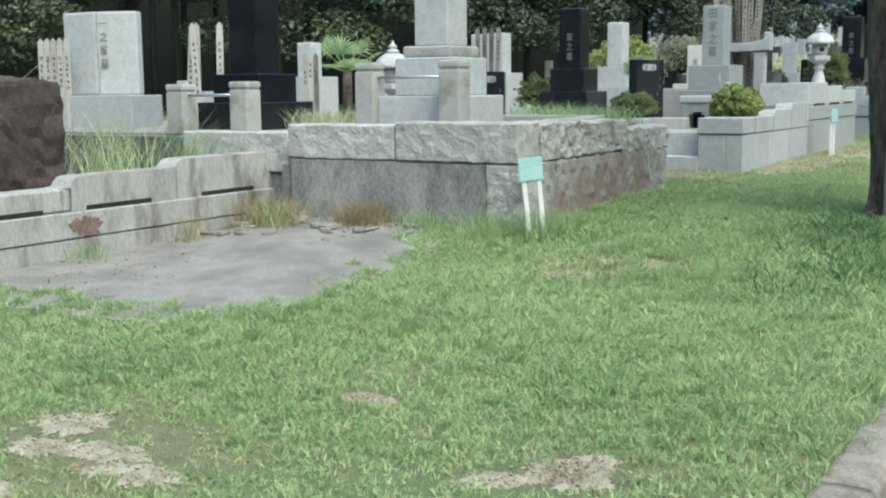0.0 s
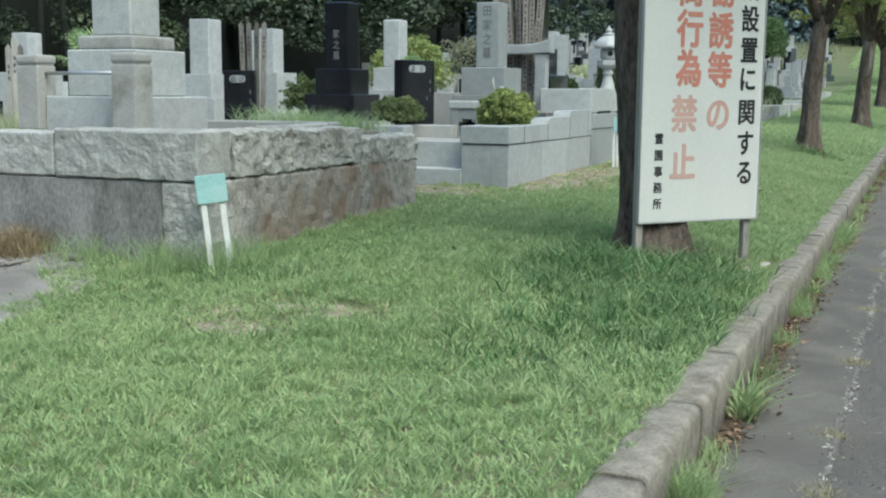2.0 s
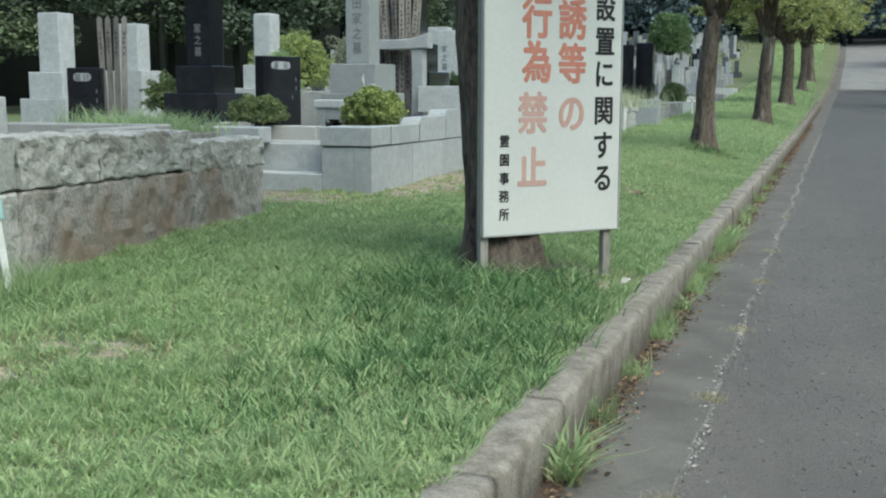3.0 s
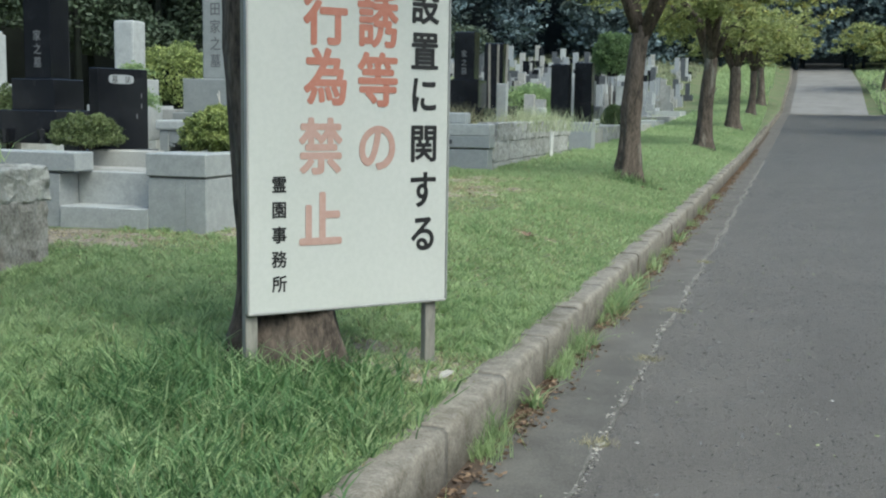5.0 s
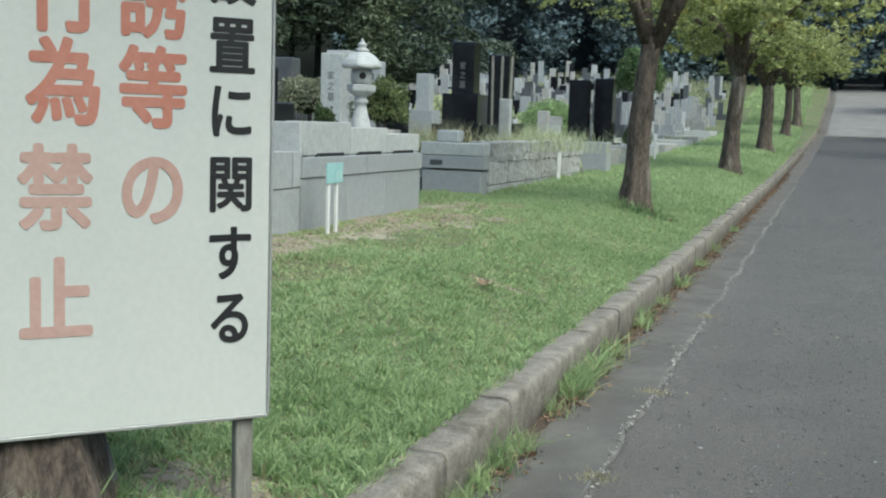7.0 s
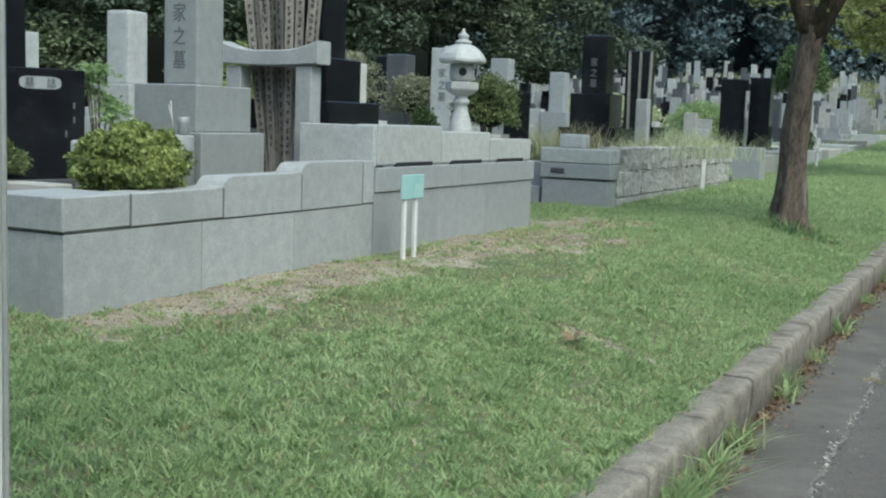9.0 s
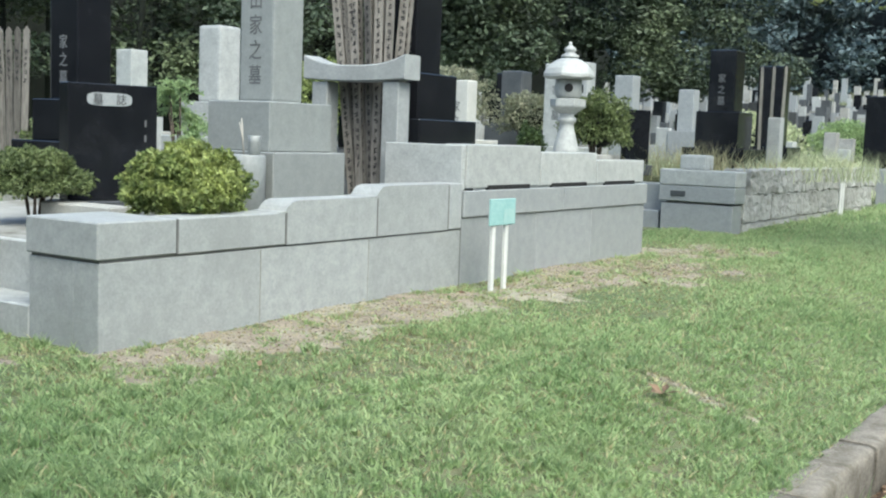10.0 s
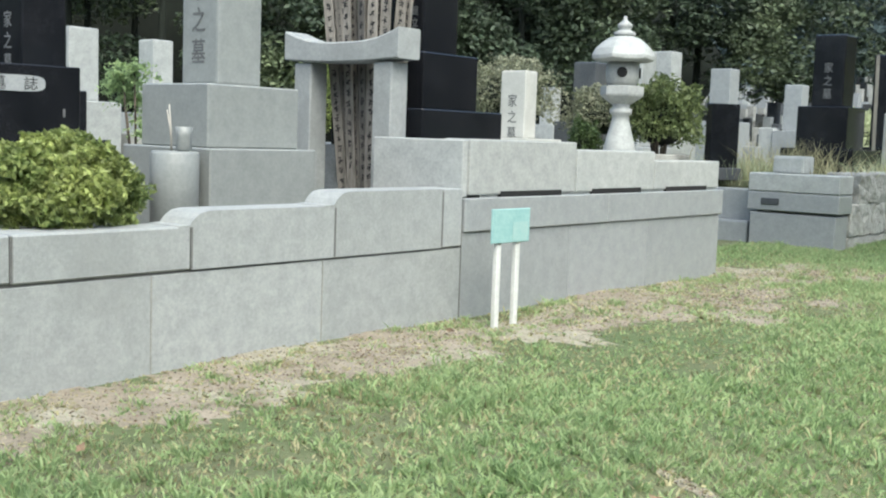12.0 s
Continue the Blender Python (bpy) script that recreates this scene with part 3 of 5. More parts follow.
curved_coping("coping", -7.42, -7.19, 7.2, 8.42, 0.40, 0.69, 0.09, STAINED_OLD, wall_c)
curved_coping("coping", -7.42, -7.19, 8.43, 9.88, 0.40, 0.765, 0.075, STAINED_OLD, wall_c)
for ya, yb in ((5.4, 6.9), (7.35, 8.1), (8.75, 9.5)):
    stone("drain_slot", -7.40, -7.187, ya, yb, 0.38, 0.44, HOLE_SHADE, wall_c, 0, 0.001, label="drain slot with its shade painted dark")
stone("plot_fill", -12.5, -7.40, 3.0, 9.76, -0.2, 0.45, SOIL, wall_c, 0.01)

patch = bmesh.new()
rim = []
for k in range(40):
    a = 2 * math.pi * k / 40
    e = 1 + 0.5 * noise.noise(Vector((math.cos(a) * 2, math.sin(a) * 2, 4.0))) + 0.5 * noise.noise(Vector((math.cos(a) * 6, math.sin(a) * 6, 1.0)))
    rim.append(patch.verts.new((-7.152, 7.31 + 0.17 * e * math.cos(a), 0.275 + 0.085 * max(-1.0, min(1.0, e * math.sin(a))))))
patch.faces.new(rim)
part("lichen_patch", patch, LICHEN, wall_c, "rust-red lichen on the stone")

# plot with the clipped bush
wall_d = empty("plot_wall", (0, 0, 0), "pale grey granite plot wall with stepped coping", "wall")
for ya, yb in ((14.9, 16.13), (16.134, 17.22), (17.224, 18.40)):
    stone("lower_slab", -4.0, -3.80, ya, yb, 0.05, 0.772, GRANITE_WALL, wall_d, 0, 0.004)
stone("corner_pier", -4.37, -4.002, 14.902, 15.3, 0.05, 0.772, GRANITE_WALL, wall_d, 0, 0.004)
stone("corner_coping", -4.38, -3.79, 14.885, 15.435, 0.79, 0.990, GRANITE_WALL, wall_d, 0, 0.008)
stone("coping", -4.02, -3.79, 15.442, 16.345, 0.785, 0.990, GRANITE_WALL, wall_d, 0, 0.008)
curved_coping("coping", -4.02, -3.79, 16.352, 17.295, 0.785, 1.060, 0.07, GRANITE_WALL, wall_d)
curved_coping("coping", -4.02, -3.79, 17.302, 18.20, 0.785, 1.135, 0.075, GRANITE_WALL, wall_d)
stone("end_coping", -4.02, -3.792, 18.205, 18.395, 0.785, 1.135, GRANITE_WALL, wall_d, 0, 0.006)
stone("joint_bed", -4.36, -3.806, 14.91, 18.39, 0.765, 0.795, MORTAR, wall_d, 0, 0.002, label="dark recessed joint")
stone("step", -5.28, -4.372, 14.90, 15.25, 0.05, 0.492, GRANITE, wall_d, 0, 0.008)
stone("step", -5.28, -4.372, 15.20, 15.6, 0.05, 0.795, GRANITE, wall_d, 0, 0.008)
stone("left_pier", -5.62, -5.285, 14.92, 15.3, 0.05, 0.78, GRANITE_WALL, wall_d, 0, 0.006)
stone("left_coping", -6.35, -5.11, 14.905, 15.2, 0.80, 0.975, GRANITE_WALL, wall_d, 0, 0.01)
stone("left_slab", -7.6, -5.63, 14.94, 15.2, 0.05, 0.80, GRANITE_WALL, wall_d, 0, 0.006)
stone("paving", -7.6, -4.0, 15.25, 18.42, 0.2, 0.80, GRANITE_OLD, wall_d, 0, 0.01)
stone("inner_kerb", -5.60, -4.9, 15.9, 16.1, 0.7, 0.96, GRANITE_OLD, wall_d, 0, 0.01)
for y, z0, z1 in ((15.4385, 0.79, 0.985), (16.3485, 0.79, 0.985), (17.2985, 0.79, 1.05), (18.2025, 0.79, 1.12), (16.132, 0.1, 0.77), (17.222, 0.1, 0.77), (18.4025, 0.1, 1.07)):
    stone("mortar_joint", -3.98, -3.7885 if z0 > 0.5 else -3.7985, y - (0.006 if z0 > 0.5 else 0.002), y + (0.006 if z0 > 0.5 else 0.002), z0, z1, MORTAR if z0 > 0.5 or z1 > 1 else GRANITE_OLD, wall_d, 0, 0.0)

# plot with the lantern
wall_e = empty("plot_wall", (0, 0, 0), "grey granite plot wall with set-back upper blocks and drain slots", "wall")
for ya, yb in ((18.405, 19.62), (19.625, 20.72), (20.725, 21.96)):
    stone("lower_slab", -4.0, -3.80, ya, yb, 0.05, 0.865, GRANITE_CUT, wall_e, 0, 0.004)
for ya, yb in ((18.41, 20.10), (20.105, 21.98)):
    stone("band", -4.05, -3.782, ya, yb, 0.868, 1.075, GRANITE_CUT, wall_e, 0, 0.006)
stone("end_slab", -6.6, -4.002, 21.74, 21.95, 0.05, 1.07, GRANITE_CUT, wall_e, 0, 0.006)
stone("upper_block", -4.56, -3.82, 18.415, 18.47, 1.08, 1.43, GRANITE, wall_e, 0, 0.006)
stone("upper_block", -4.02, -3.81, 18.475, 19.68, 1.092, 1.437, GRANITE, wall_e, 0, 0.012, seg=2)
stone("upper_block", -4.02, -3.81, 19.69, 20.80, 1.092, 1.385, GRANITE, wall_e, 0, 0.012, seg=2)
stone("upper_block", -4.02, -3.81, 20.81, 21.93, 1.092, 1.315, GRANITE, wall_e, 0, 0.012, seg=2)
for ya, yb in ((18.8, 19.5), (19.9, 20.6), (21.0, 21.7)):
    stone("drain_slot", -4.0, -3.805, ya, yb, 1.074, 1.112, HOLE_SHADE, wall_e, 0, 0.001, label="drain slot with its shade painted dark")
stone("block_bed", -4.0, -3.83, 18.61, 21.92, 1.066, 1.094, GRANITE, wall_e, 0, 0.001)
stone("back_wall", -6.7, -4.56, 18.44, 18.62, 0.1, 0.84, GRANITE_CUT, wall_e, 0, 0.006)
stone("paving", -6.6, -4.02, 18.93, 21.8, 0.3, 1.36, GRANITE_OLD, wall_e, 0, 0.01)

# overgrown plot with rough coping
wall_f = empty("plot_wall", (0, 0, 0), "rough stone plot wall overgrown with pale grass", "wall")
stone("corner_pier", -4.75, -3.80, 24.74, 25.1, 0.1, 0.74, GRANITE_CUT, wall_f, 0, 0.008)
stone("corner_band", -4.78, -3.77, 24.72, 25.12, 0.765, 0.965, GRANITE_CUT, wall_f, 0, 0.01)
stone("corner_coping", -4.78, -3.77, 24.72, 25.12, 0.97, 1.17, GRANITE, wall_f, 0, 0.012)
stone("pillow_stone", -4.55, -4.20, 24.8, 25.1, 1.17, 1.36, GRANITE, wall_f, 0, 0.03, seg=2)
for k in range(6):
    ya = 25.13 + 1.18 * k
    stone("rough_stone", -4.15, -3.79, ya, ya + 1.165, 0.10, 0.50, ROUGH_STONE, wall_f, 0.03, seed=30 + k)
    stone("rough_stone", -4.15, -3.78, ya, ya + 1.165, 0.51, 0.86, ROUGH_STONE, wall_f, 0.045, seed=40 + k)
    stone("rough_stone", -4.15, -3.77, ya + 0.2, ya + 1.36, 0.865, 1.19, ROUGH_STONE, wall_f, 0.05, seed=50 + k)
stone("step", -5.7, -4.80, 24.8, 25.0, 0.1, 0.62, GRANITE_CUT, wall_f)
stone("back_slab", -5.7, -4.76, 25.0, 25.3, 0.1, 0.97, GRANITE_CUT, wall_f)
stone("plot_fill", -9.0, -4.1, 25.3, 32.2, 0.2, 1.05, SOIL, wall_f, 0.01)
stone("name_plate", -4.62, -4.42, 24.705, 24.722, 0.83, 0.90, DARK_STONE, wall_f, label="small dark plate")
# plots further along the verge
wall_g = empty("plot_wall", (0, 0, 0), "low grey stone block at a plot corner", "wall")
stone("block", -4.0, -3.45, 33.5, 34.1, 0.2, 1.15, GRANITE_CUT, wall_g)
wall_h = empty("plot_wall", (0, 0, 0), "row of low weathered plot walls along the verge", "wall")
for k, (y, h, m, l) in enumerate(((35.2, 0.95, GRANITE_OLD, 2.2), (38.2, 1.0, ROUGH_SIDE, 2.6), (41.5, 1.0, GRANITE, 3.0), (46, 1.0, GRANITE_OLD, 3.5), (51, 1.1, GRANITE, 3.5), (56.5, 1.25, GRANITE_OLD, 3.5), (62, 1.5, GRANITE, 3.5))):
    stone("segment", -6.5, -3.75, y, y + l, 0.1, h, m, wall_h, 0.012, seed=60 + k)

# slab between the walls
slab = empty("slab", (0, 0, 0), "cracked old concrete slab strewn with grit", "slab", kind="structure")
bm = bmesh.new()
ring = []
for k in range(40):
    a = 2 * math.pi * k / 40
    cx, cy = -5.70 + 1.40 * max(-1.04, min(1.0, 1.2 * math.cos(a))), 7.50 + 1.95 * max(-1.0, min(1.04, 1.25 * math.sin(a)))
    if math.cos(a) > 0:
        cx -= 0.75 * max(0, math.sin(a)) * math.cos(a)
    w = 0.16 * noise.noise(Vector((cx * 2.2, cy * 2.2, 0)))
    ring.append((cx + w, cy - w))
low = [bm.verts.new((x, y, float(ground_z(x, y)) - 0.08)) for x, y in ring]
top = [bm.verts.new((x, y, float(ground_z(x, y)) + 0.012)) for x, y in ring]
bm.faces.new(top)
for k in range(40):
    bm.faces.new((low[k], low[(k + 1) % 40], top[(k + 1) % 40], top[k]))
bmesh.ops.recalc_face_normals(bm, faces=bm.faces[:])
part("slab_piece", bm, SLAB, slab)
for k, pts in enumerate((((-6.9, 7.9), (-6.4, 8.1), (-6.0, 8.05), (-5.6, 8.4), (-5.2, 8.45)), ((-6.3, 8.08), (-6.15, 8.6), (-6.3, 9.1)), ((-5.6, 6.0), (-5.5, 6.6), (-5.2, 7.0)))):
    bm = bmesh.new()
    rows = [[bm.verts.new((x + s_ * 0.012, y + s_ * 0.012, float(ground_z(x, y)) + 0.017)) for s_ in (-1, 1)] for x, y in pts]
    for a, b in zip(rows, rows[1:]):
        bm.faces.new((a[0], a[1], b[1], b[0]))
    part("crack", bm, HUMUS, slab, "dark crack in the slab")
rs = random.Random(12)
for k in range(30):
    x, y = rs.uniform(-7.0, -5.0), rs.uniform(8.3, 9.45)
    bm = box(rs.uniform(0.05, 0.22), rs.uniform(0.04, 0.12), rs.uniform(0.02, 0.05), 0.008, (0, 0, 0))
    rough(bm, 0.01, 9, 1, k)
    ob = part("stone_fragment", bm, SLAB, slab)
    ob.matrix_basis = pose(x, y, float(ground_z(x, y)) + 0.02, 0, 0, rs.uniform(0, 180))


# ---- graves ----
def grave(label, x, y, z, tiers, shaft, mat, rz=0, vases=0, words=(), word_mat=None, top=0.02, group="", word_size=0.13, side=0.0, start=0.25, tier_mat=None):
    """A family gravestone: stacked bases and an upright shaft, facing -y before the turn; x, y the middle, z the foot."""
    g = empty("gravestone", (x, y, z), label, "gravestone", group, rz=rz)
    h = 0.0
    for i, (w, d, t) in enumerate(tiers):
        part("base", box(w, d, t, 0.008, (0, 0, h)), tier_mat or mat, g)
        h += t
    if shaft:
        w, d, t = shaft
        body = part("shaft", box(w, d, t, top, (0, 0, h), seg=2), mat, g)
        for j, ch in enumerate(words):
            text("inscription", ch, word_size, word_mat or GREY_TEXT, body, pose(side, -d / 2 - 0.0015, h + t - start - j * word_size * 1.18), thick=0.001, bold=0.0007, squeeze=0.85)
    for k in range(vases):
        w, d, t = tiers[0]
        s = -1 if k else 1
        part("vase", lathe([(0.03, 0), (0.04, 0.01), (0.035, 0.06), (0.05, 0.16), (0.052, 0.165)], 12, (s * w * 0.32, -d / 2 - 0.07, 0)), mat, g)
    return g


grave("tall pale granite family gravestone with carved characters on stepped bases", -4.97, 17.49, 0.80, [(0.82, 0.82, 0.535), (0.62, 0.70, 0.365)], (0.335, 0.335, 0.87), GRANITE_TOMB, words="田家之墓", word_size=0.155, start=0.12, side=-0.01)
grave("polished black granite family gravestone on dark stepped bases", -7.35, 17.65, 0.95, [(0.80, 0.85, 0.38), (0.58, 0.58, 0.36)], (0.37, 0.37, 0.95), BLACK_STONE, words="家之墓", word_mat=SILVER_TEXT, word_size=0.13, start=0.45, vases=2)
grave("small pale granite gravestone on stepped bases", -7.25, 19.26, 0.95, [(0.80, 0.80, 0.45), (0.53, 0.53, 0.34)], (0.295, 0.295, 0.75), GRANITE, top=0.03)
grave("tall polished black gravestone beside the stone frame", -5.02, 19.38, 1.36, [(0.88, 0.92, 0.27), (0.62, 0.62, 0.40)], (0.40, 0.40, 1.25), BLACK_STONE, words="建立", word_mat=SILVER_TEXT, word_size=0.07, start=0.95, side=0.12)
grave("big polished black gravestone with white engraving", -8.70, 11.37, 0.93, [(0.98, 0.98, 0.32), (0.70, 0.70, 0.33)], (0.43, 0.43, 1.45), BLACK_STONE)
grave("tall black gravestone with carved white characters on dark base", -5.0, 27.65, 1.0, [(0.95, 0.9, 0.45), (0.66, 0.64, 0.54)], (0.41, 0.40, 0.92), BLACK_STONE, words="家之墓", word_mat=SILVER_TEXT, word_size=0.14, start=0.42, vases=2)
grave("second black gravestone behind pale poles", -5.0, 30.0, 1.0, [(0.8, 0.8, 0.5)], (0.42, 0.42, 1.33), BLACK_STONE)
# stone monument on the rough-walled plot
mon = empty("monument", (-5.59, 10.53, 1.0), "tall pale stone monument with moulded ledge on stepped plinth", "monument")
part("lower_plinth", box(0.92, 0.92, 0.32, 0.01), GRANITE, mon)
part("plinth", box(0.67, 0.67, 0.37, 0.01, (0, 0, 0.32)), GRANITE, mon)
part("ledge", box(0.56, 0.56, 0.115, 0.045, (0, 0, 0.69), seg=3), GRANITE_OLD, mon)
part("shaft", box(0.385, 0.385, 1.35, 0.012, (0, 0, 0.805)), GRANITE, mon)


def gate_post(x, y, z, w=0.19, h=0.58):
    g = empty("gate_post", (x, y, z), "square granite gate post with moulded cap", "post", "plot gate posts")
    part("post", box(w, w, h - 0.09, 0.006), GRANITE_OLD, g)
    part("neck", box(w * 0.92, w * 0.92, 0.02, 0.002, (0, 0, h - 0.09)), GRANITE_OLD, g)
    part("cap", box(w * 1.04, w * 1.04, 0.07, 0.02, (0, 0, h - 0.07), seg=2), GRANITE_OLD, g)
    return g


gate_post(-6.16, 10.1, 1.055, 0.215, 0.59)
gate_post(-5.12, 9.98, 1.075, 0.22, 0.575)
gate_post(-7.63, 9.93, 0.96, 0.23, 0.52)
gate_post(-8.55, 9.95, 0.96, 0.23, 0.50)
for (xa, ya, za), (xb, yb, zb) in (((-6.06, 10.09, 1.50), (-5.23, 9.99, 1.50)), ((-8.44, 9.95, 1.34), (-7.74, 9.94, 1.34))):
    bm = tube([(xa, ya, za), (xb, yb, zb)], [0.016, 0.016], 10)
    tagged(part("gate_bar", bm, STEEL), "thin steel bar between two gate posts", "bar", "plot gate bars")

# brown upright stone
bm = span(-8.2, -7.85, 6.75, 7.72, 0.44, 1.5, 0.05, seg=2)
rough(bm, 0.05, 3.6, 10, 3)
for v in bm.verts:
    v.co += Vector(noise.noise_vector(v.co * 17)) * 0.018
tagged(part("standing_stone", bm, BROWN_STONE), "dark brown rough-hewn standing stone in the plot", "stone")

# open-book shaped stone
book = empty("gravestone", (-11.2, 11.3, 0.90), "pale gravestone shaped like an open book on a grey base", "gravestone", rz=12)
part("base", box(1.3, 0.7, 0.44, 0.01, (0, 0, 0)), GRANITE_CUT, book)
for s in (-1, 1):
    bm = box(0.56, 0.16, 1.07, 0.03, (0, 0, 0), seg=2)
    bm.transform(Matrix.Translation((s * 0.272, 0, 0.44)) @ pose(0, 0, 0, 0, 0, s * 8))
    part("page", bm, GRANITE, book)
for j in range(4):
    text("inscription", "一之家墓"[j], 0.13, GREY_TEXT, book, pose(0.12, -0.13, 1.36 - j * 0.17), thick=0.001)


# black tablets
def tablet(x, y, z, w, h, rz, label, plate=True):
    g = empty("stone_tablet", (x, y, z), label, "tablet", rz=rz)
    part("base", box(w * 1.15, 0.34, 0.14, 0.008), DARK_STONE, g)
    part("slab", box(w, 0.14, h, 0.006, (0, 0, 0.14)), BLACK_STONE, g)
    if plate:
        oval = lathe([(1.0, 0), (1.0, 0.006)], 40)
        for v in oval.verts:
            v.co.x = math.copysign(abs(v.co.x) ** 0.45, v.co.x)
            v.co.y = math.copysign(abs(v.co.y) ** 0.6, v.co.y)
        oval.transform(Matrix.Translation((-w * 0.05, -0.069, 0.14 + h - 0.11)) @ pose(0, 0, 0, 90) @ Matrix.Diagonal((w * 0.25, 0.047, 1, 1)))
        pl = part("plate", oval, GRANITE_CUT, g, "pale oval name plate")
        for s in (-1, 1):
            text("character", "墓誌"[(1 + s) // 2], 0.085, BLACK_PAINT, pl, pose(-w * 0.05 + s * w * 0.13, -0.0755, 0.14 + h - 0.11), thick=0.0006)
        for k in range(3):
            part("engraving", box(0.014, 0.003, 0.05, 0, (w * (0.36 - 0.1 * (k == 2)), -0.0715, 0.14 + h - 0.30 - 0.11 * k)), GREY_TEXT, g)
    return g


tablet(-5.72, 16.59, 0.80, 0.70, 0.84, 77, "polished black memorial tablet with a pale plate")
tablet(-7.70, 15.48, 0.85, 0.40, 0.64, 20, "small black memorial tablet with a pale plate")

# stone frame with wooden tablets
frame_stand = empty("tablet_stand", (-4.99, 18.62, 0.98), "pale granite gate-shaped stand for wooden grave tablets", "stand")
for s in (-1, 1):
    part("post", box(0.165, 0.165, 1.14, 0.008, (s * 0.375, 0, -0.2)), GRANITE_WALL, frame_stand)
bm = bmesh.new()
n = 12
rows = []
for i in range(n + 1):
    u = i / n * 2 - 1
    z0, z1 = 0.94 + 0.02 * u * u, 1.075 + 0.085 * u * u * abs(u)
    hw = 0.515 + (0.015 if abs(u) == 1 else 0)
    rows.append([bm.verts.new((u * hw, y, z)) for y, z in ((-0.11, z0), (0.11, z0), (0.11, z1), (-0.11, z1))])
for a, b in zip(rows, rows[1:]):
    for j in range(4):
        bm.faces.new((a[j], a[(j + 1) % 4], b[(j + 1) % 4], b[j]))
bm.faces.new(rows[0])
bm.faces.new(rows[-1][::-1])
bmesh.ops.recalc_face_normals(bm, faces=bm.faces[:])
bmesh.ops.bevel(bm, geom=[e for e in bm.edges if abs(e.verts[0].co.x - e.verts[1].co.x) > 0.05], offset=0.01, segments=1, affect="EDGES")
part("lintel", bm, GRANITE_WALL, frame_stand, "upswept stone lintel")


def wood_tablet(x, y, z, h, w, mat, rz=0, lean=0.0, tilt=0.0, group="wooden grave tablets", marks=6, label="tall wooden grave tablet with notched tip and black writing"):
    """A narrow board with a notched, pointed head and brushed marks."""
    bm = bmesh.new()
    half = w / 2
    out = [(-half, 0), (half, 0), (half, h - 0.16), (half * 0.8, h - 0.145), (half, h - 0.13), (half, h - 0.10), (half * 0.8, h - 0.085), (half, h - 0.07), (half * 0.85, h - 0.04), (0, h)]
    out += [(-a, b) for a, b in out[-2:1:-1]]
    front = [bm.verts.new((a, -0.006, b)) for a, b in out]
    back = [bm.verts.new((a, 0.006, b)) for a, b in out]
    bm.faces.new(front)
    bm.faces.new(back[::-1])
    for j in range(len(out)):
        k = (j + 1) % len(out)
        bm.faces.new((front[j], back[j], back[k], front[k]))
    bmesh.ops.recalc_face_normals(bm, faces=bm.faces[:])
    g = part("grave_tablet", bm, mat)
    g.matrix_basis = pose(x, y, z, tilt, lean, rz)
    tagged(g, label, "grave tablet", group)
    r = random.Random(int(x * 977 + y * 131))
    z_ = h - 0.24
    for j in range(marks):
        size = r.uniform(0.028, 0.05)
        bm = bmesh.new()
        for q in range(3):
            box(w * r.uniform(0.2, 0.5), 0.002, r.uniform(0.005, 0.010), 0, (w * r.uniform(-0.08, 0.08), -0.007, z_ - size * (q + r.random() * 0.5) / 3), bm, rot=pose(0, 0, 0, 0, r.uniform(-25, 25), 0))
        box(w * r.uniform(0.07, 0.12), 0.002, size * 0.9, 0, (w * r.uniform(-0.15, 0.15), -0.0075, z_ - size), bm, rot=pose(0, 0, 0, 0, r.uniform(-15, 15), 0))
        part("ink_mark", bm, BLACK_PAINT, g)
        z_ -= size + r.uniform(0.012, 0.05)
    return g


r = random.Random(8)
for k in range(18):
    u = (k % 6) / 5 * 2 - 1
    row = k // 6
    wood_tablet(-5.0 + u * 0.15 + r.uniform(-0.02, 0.02), 18.78 + row * 0.06 + r.uniform(-0.012, 0.012), 0.86, 2.2 + r.uniform(-0.25, 0.3), 0.074, PLANK, 8 + r.uniform(-22, 22), u * 3.6 - 1.5 + r.uniform(-2.2, 2.2), r.uniform(-1, 1.5), "wooden tablets in the stone frame", 24)

# small furnishings of the plot
stand = empty("flower_stand", (-4.68, 16.93, 0.80), "rounded grey granite flower stand beside the grave", "flower stand")
part("body", lathe([(0.135, 0), (0.135, 0.50), (0.125, 0.515)], 24), GRANITE_TOMB, stand)
part("cup", lathe([(0.03, 0.51), (0.045, 0.53), (0.04, 0.60), (0.05, 0.65)], 12, (0.05, 0.02, 0)), GRANITE_TOMB, stand)
for k in range(2):
    part("stalk", tube([(-0.03, 0, 0.51), (-0.04 - 0.01 * k, 0.01 * k, 0.62), (-0.075 + 0.02 * k, 0.0, 0.74 + 0.03 * k)], [0.006, 0.007, 0.004], 5), PLANK_PALE, stand, "dry pale flower stalk")
shelf = empty("incense_stand", (-4.86, 16.45, 0.80), "grey granite incense stand with an arched hollow before the grave", "incense stand")
for s_ in (-1, 1):
    part("cheek", box(0.10, 0.30, 0.36, 0.006, (s_ * 0.165, 0, 0)), GRANITE_TOMB, shelf)
part("back", box(0.23, 0.06, 0.36, 0.002, (0, 0.12, 0)), HOLE_SHADE, shelf, "back of the hollow in painted shade")
part("arch", box(0.235, 0.29, 0.13, 0.004, (0, 0, 0.23)), GRANITE_TOMB, shelf)
for s_ in (-1, 1):
    part("spandrel", box(0.07, 0.28, 0.06, 0.018, (s_ * 0.09, 0, 0.185)), GRANITE_TOMB, shelf)
